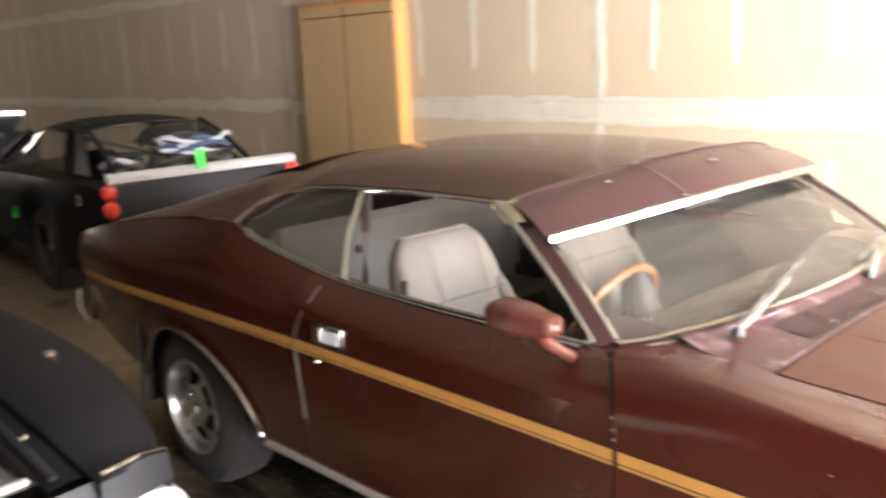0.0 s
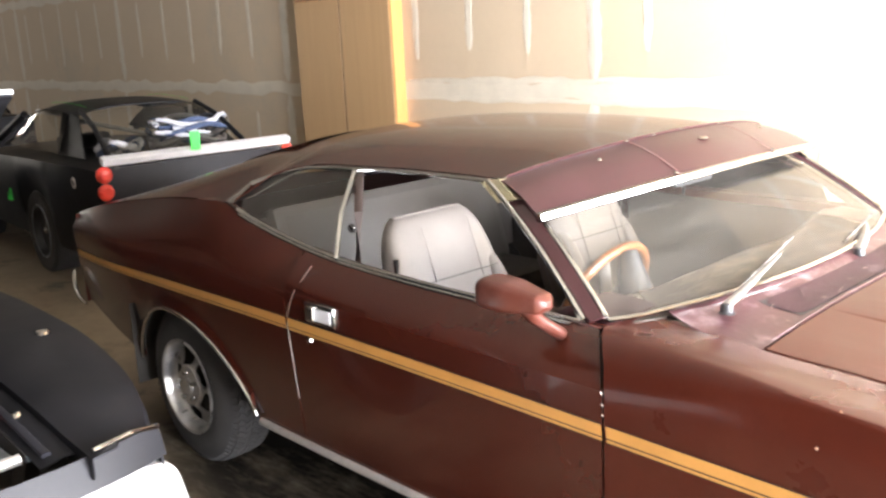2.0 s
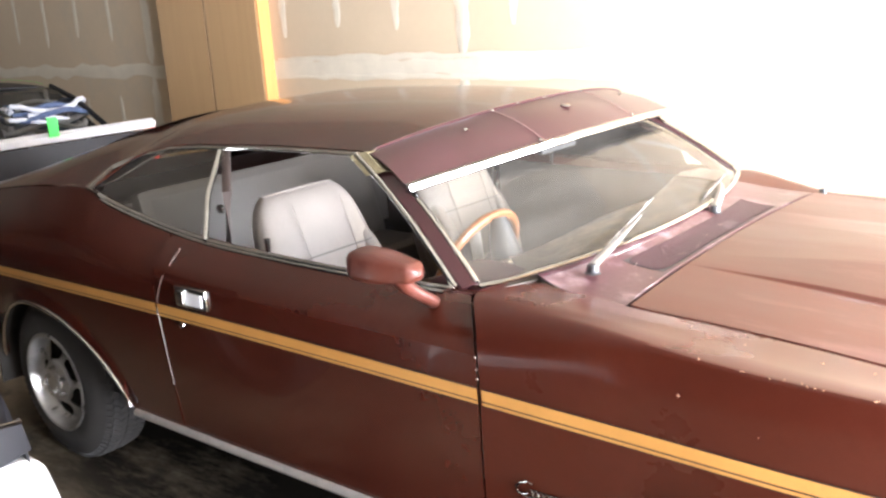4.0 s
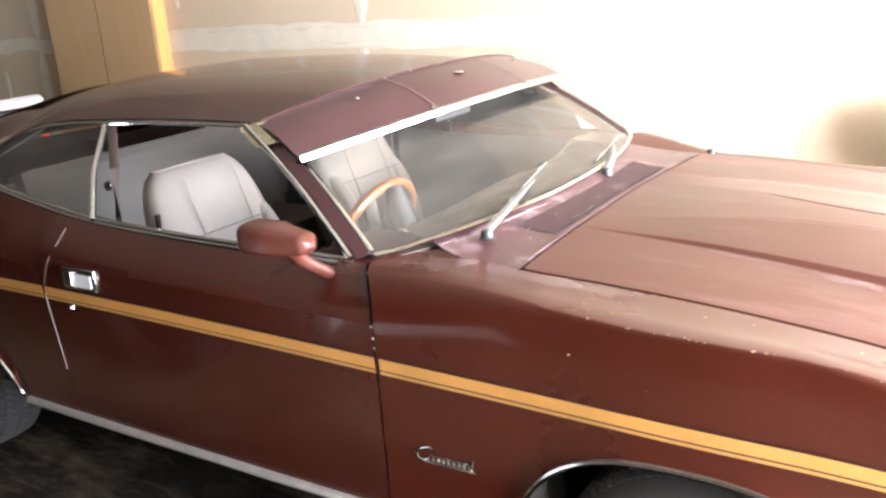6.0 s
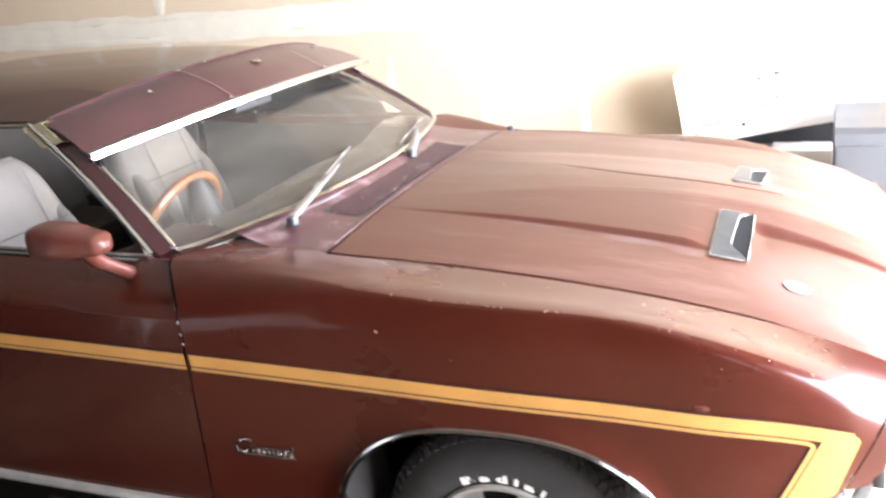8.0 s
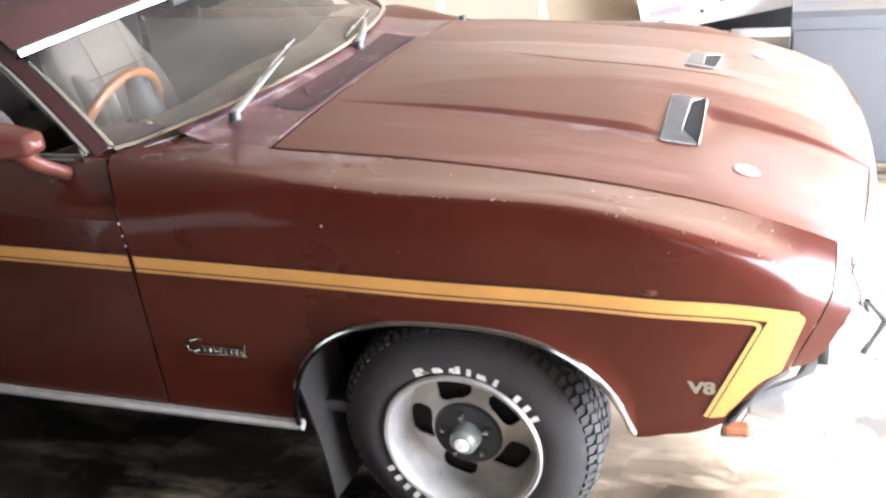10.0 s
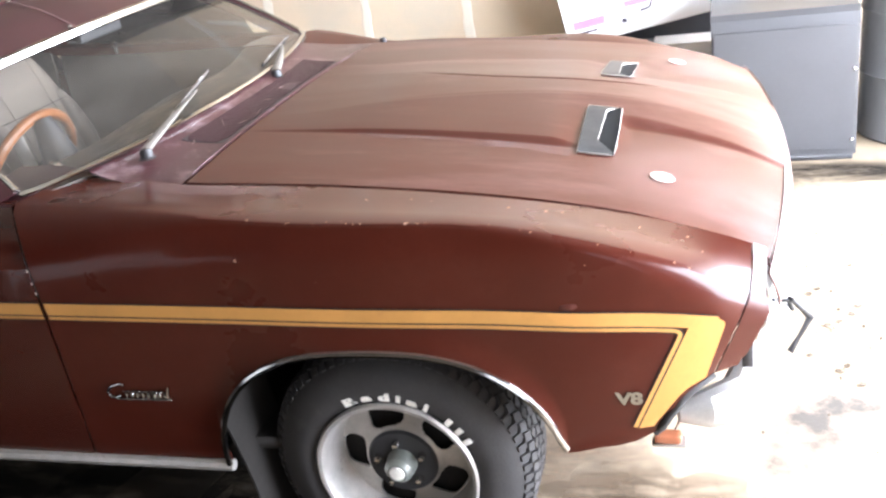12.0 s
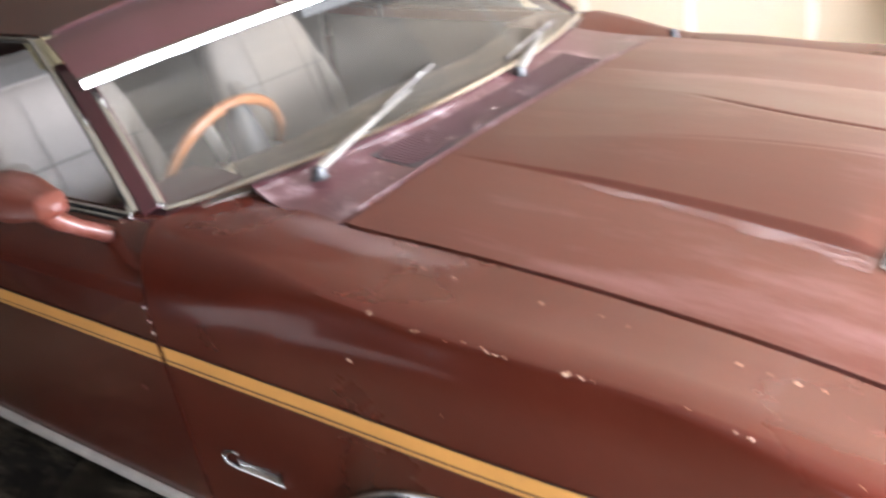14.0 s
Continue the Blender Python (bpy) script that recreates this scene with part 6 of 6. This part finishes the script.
for k in range(16):
    x, y = random.uniform(-2.7, -2.0), random.uniform(-2.34, -2.04)
    pts = [P(x + 0.07 * j + random.uniform(-0.03, 0.03), y + random.uniform(-0.05, 0.05), 0.77 + 0.03 * math.sin(j * 1.7 + k) + random.uniform(-0.02, 0.02)) for j in range(6)]
    part("hose", tube(pts, random.choice((0.005, 0.008, 0.012)), n=7), random.choice((RUBBER, UNDER, RUBBER, SHADELENS, BAYM)), eng)
# front panel and pale bumper skin
part("front_panel", grid([[P(-1.335 - 0.075 * (abs(y + 2.42) / 0.7) ** 4 + 0.03 * t, y, 0.825 - 0.07 * t) for t in np.linspace(0, 1, 4)] for y in np.linspace(-3.12, -1.72, 25)], flip=True), MATBLACK, nose, thick=0.006)
rows = []
for y in -2.42 + 0.755 * np.sin(np.linspace(-1.57, 1.57, 49)):
    u = min(1, abs(y + 2.42) / 0.755)
    e = max(0.0, 1 - u**7) ** (1 / 5)
    rows.append([P(-1.43 + 0.10 * (1 - u**4) + 0.06 * math.sin(math.pi * min(1, t * 1.2)), y, 0.55 + (0.755 - 0.55) * e - 0.32 * t) for t in np.linspace(0, 1, 7)])
part("bumper_skin", grid(rows, flip=True), GEL, nose, "pale front bumper skin", thick=0.01)
part("bumper_top", grid([[P(-1.43 + 0.10 * (1 - (abs(y + 2.42) / 0.755) ** 4) - 0.10 * t, y, 0.55 + 0.205 * max(0.0, 1 - (abs(y + 2.42) / 0.755) ** 7) ** 0.2 + 0.004 * t) for t in (0, 0.5, 1)] for y in -2.42 + 0.745 * np.sin(np.linspace(-1.57, 1.57, 49))]), GEL, nose, thick=0.006)
# raised bonnet
hinge, lip = Vector((-3.15, 0, 0.92)), Vector((-2.0, 0, 1.585))
along = (lip - hinge).normalized()
up_ = Vector((-along.z, 0, along.x))
rows = [[P(*(hinge + (lip - hinge) * t + up_ * (0.03 * math.sin(math.pi * t) + 0.02 * (1 - (abs(y + 2.42) / 0.7) ** 2)) + Vector((0, y, 0)))) for y in np.linspace(-3.11, -1.73, 15)] for t in np.linspace(0, 1, 12)]
hood = part("raised_bonnet", grid(rows), HOODIN, nose, "raised black bonnet", thick=0.012)
part("bonnet_lip", tube([P(-1.995, y, 1.588 + 0.02 * (1 - (abs(y + 2.42) / 0.7) ** 2)) for y in np.linspace(-3.11, -1.73, 15)], 0.0065, n=10), SILVER, hood, "bright front lip")
for y in (-1.80, -2.42, -3.04):
    part("brace", tube([P(*(hinge + (lip - hinge) * t - up_ * 0.02 + Vector((0, y + 0.06 * math.sin(3 * t) * (y > -2), 0)))) for t in np.linspace(0.03, 0.95, 9)], 0.020, flat=0.5), HOODIN, hood)
for t in (0.12, 0.5, 0.88):
    part("brace", tube([P(*(hinge + (lip - hinge) * t - up_ * 0.02 + Vector((0, y, 0)))) for y in np.linspace(-3.05, -1.79, 7)], 0.024, flat=0.5), HOODIN, hood)
for a, b in ((0.12, 0.5), (0.5, 0.88)):
    for y0, y1 in ((-1.85, -2.40), (-3.0, -2.44)):
        part("brace", tube([P(*(hinge + (lip - hinge) * a - up_ * 0.018 + Vector((0, y0, 0)))), P(*(hinge + (lip - hinge) * b - up_ * 0.018 + Vector((0, y1, 0))))], 0.020, flat=0.5), HOODIN, hood)
part("prop_rod", tube([P(-2.95, -1.96, 0.84), P(-2.55, -1.90, 1.22)], 0.008), DULL, nose)
for y in (-1.93, -2.91):
    part("hinge", tube([P(-3.2, y, 0.84), P(-3.05, y, 0.98), P(-2.92, y, 1.04)], 0.018, flat=0.5), DULL, nose)
part("cabin_front", grid([[P(-3.6 - 0.6 * t, y * (1 - 0.15 * t) - 2.42 * (0.15 * t), 0.92 + 0.40 * t) for t in np.linspace(0, 1, 5)] for y in np.linspace(-3.1, -1.74, 11)]), SIDEGL, nose, "dark windscreen")
part("scuttle", grid([[P(-3.62 + 0.42 * t, y, 0.925 + 0.01 * math.sin(t * 3)) for t in np.linspace(0, 1, 4)] for y in np.linspace(-3.2, -1.63, 9)]), MATBLACK, nose, thick=0.005)
part("cabin_roof", grid([[P(-4.2 - 1.2 * t, y * 0.85 - 0.363, 1.32 + 0.05 * math.sin(math.pi * t)) for t in np.linspace(0, 1, 5)] for y in np.linspace(-3.1, -1.74, 9)]), MATBLACK, nose, thick=0.01)
rows = [[P(x, -2.42 + q * 0.80, z) for q, z in ((-1, 0.35), (-1.02, 0.6), (-0.98, 0.88), (-0.85, 0.93), (0, 0.94), (0.85, 0.93), (0.98, 0.88), (1.02, 0.6), (1, 0.35))] for x in np.linspace(-5.9, -3.58, 10)]
part("rear_body", grid(rows, flip=True), MATBLACK, nose, thick=0.006)
for y in (-1.70, -3.14):
    for s in (1,):
        part("wheel", revolve([(0.32, -0.10), (0.32, 0.08), (0.30, 0.10), (0.22, 0.09), (0.001, 0.06)], n=32, m=pose(*P(-5.0, y, 0.32), 90, 0, 0)), RUBBER, nose)

# ---- oil stains on the floor ----
def stain(cx, cy, rx, ry, seed, film=SOAK, words="dark oil stain soaked into the concrete floor"):
    random.seed(seed)
    ph = [random.uniform(0, 6.28) for _ in range(6)]
    ring = []
    for a in np.linspace(0, 2 * math.pi, 160, endpoint=False):
        k = 1 + sum(math.sin((2 + 3 * i) * a + ph[i]) * 0.13 / (1 + 0.6 * i) for i in range(6))
        ring.append((cx + rx * k * math.cos(a), cy + ry * k * math.sin(a), 0.002))
    bm = bmesh.new()
    bm.faces.new([bm.verts.new(p) for p in ring])
    tagged(part("oil_stain" if film is SOAK else "mud_stain", bm, film, smooth=0), words, "stain", kind="structure")


stain(-1.1, -1.16, 1.5, 0.42, 1)
for k, (cx, cy, rx, ry) in enumerate(((0.30, -0.50, 0.26, 0.30), (0.55, -0.62, 0.32, 0.20), (0.46, -1.0, 0.30, 0.26), (0.20, -0.95, 0.3, 0.3))):
    stain(cx, cy, rx, ry, 60 + k, TANDIRT, "dried tan mud stain on the concrete floor")
stain(-0.75, -0.72, 0.85, 0.55, 3)
stain(-0.15, -0.95, 0.55, 0.35, 12)
# grime along the cabinet's foot, with the shading there painted in
stain(1.15, 1.66, 0.55, 0.16, 14)
stain(-2.2, -0.7, 1.3, 0.6, 8)
stain(-0.55, -1.3, 0.6, 0.3, 5)

# ---- dry litter blown in by the door ----
random.seed(21)
litter = bmesh.new()
for k in range(150):
    cx, cy = (random.gauss(1.30, 0.22), random.gauss(0.30, 0.28)) if k < 100 else (random.uniform(0.7, 2.0), random.uniform(-1.0, 1.2))
    r, a = random.uniform(0.004, 0.013), random.uniform(0, 6.28)
    ring = [litter.verts.new((cx + r * math.cos(a + t) * (1 if k % 2 else 0.45), cy + r * math.sin(a + t), 0.003 + random.uniform(0, 0.006))) for t in (0, 1.3, 2.5, 3.8, 5.1)]
    litter.faces.new(ring)
tagged(part("dry_litter", litter, LITTER, smooth=0, thick=0.001), "dry brown leaf litter scattered on the concrete", "litter", kind="stuff")
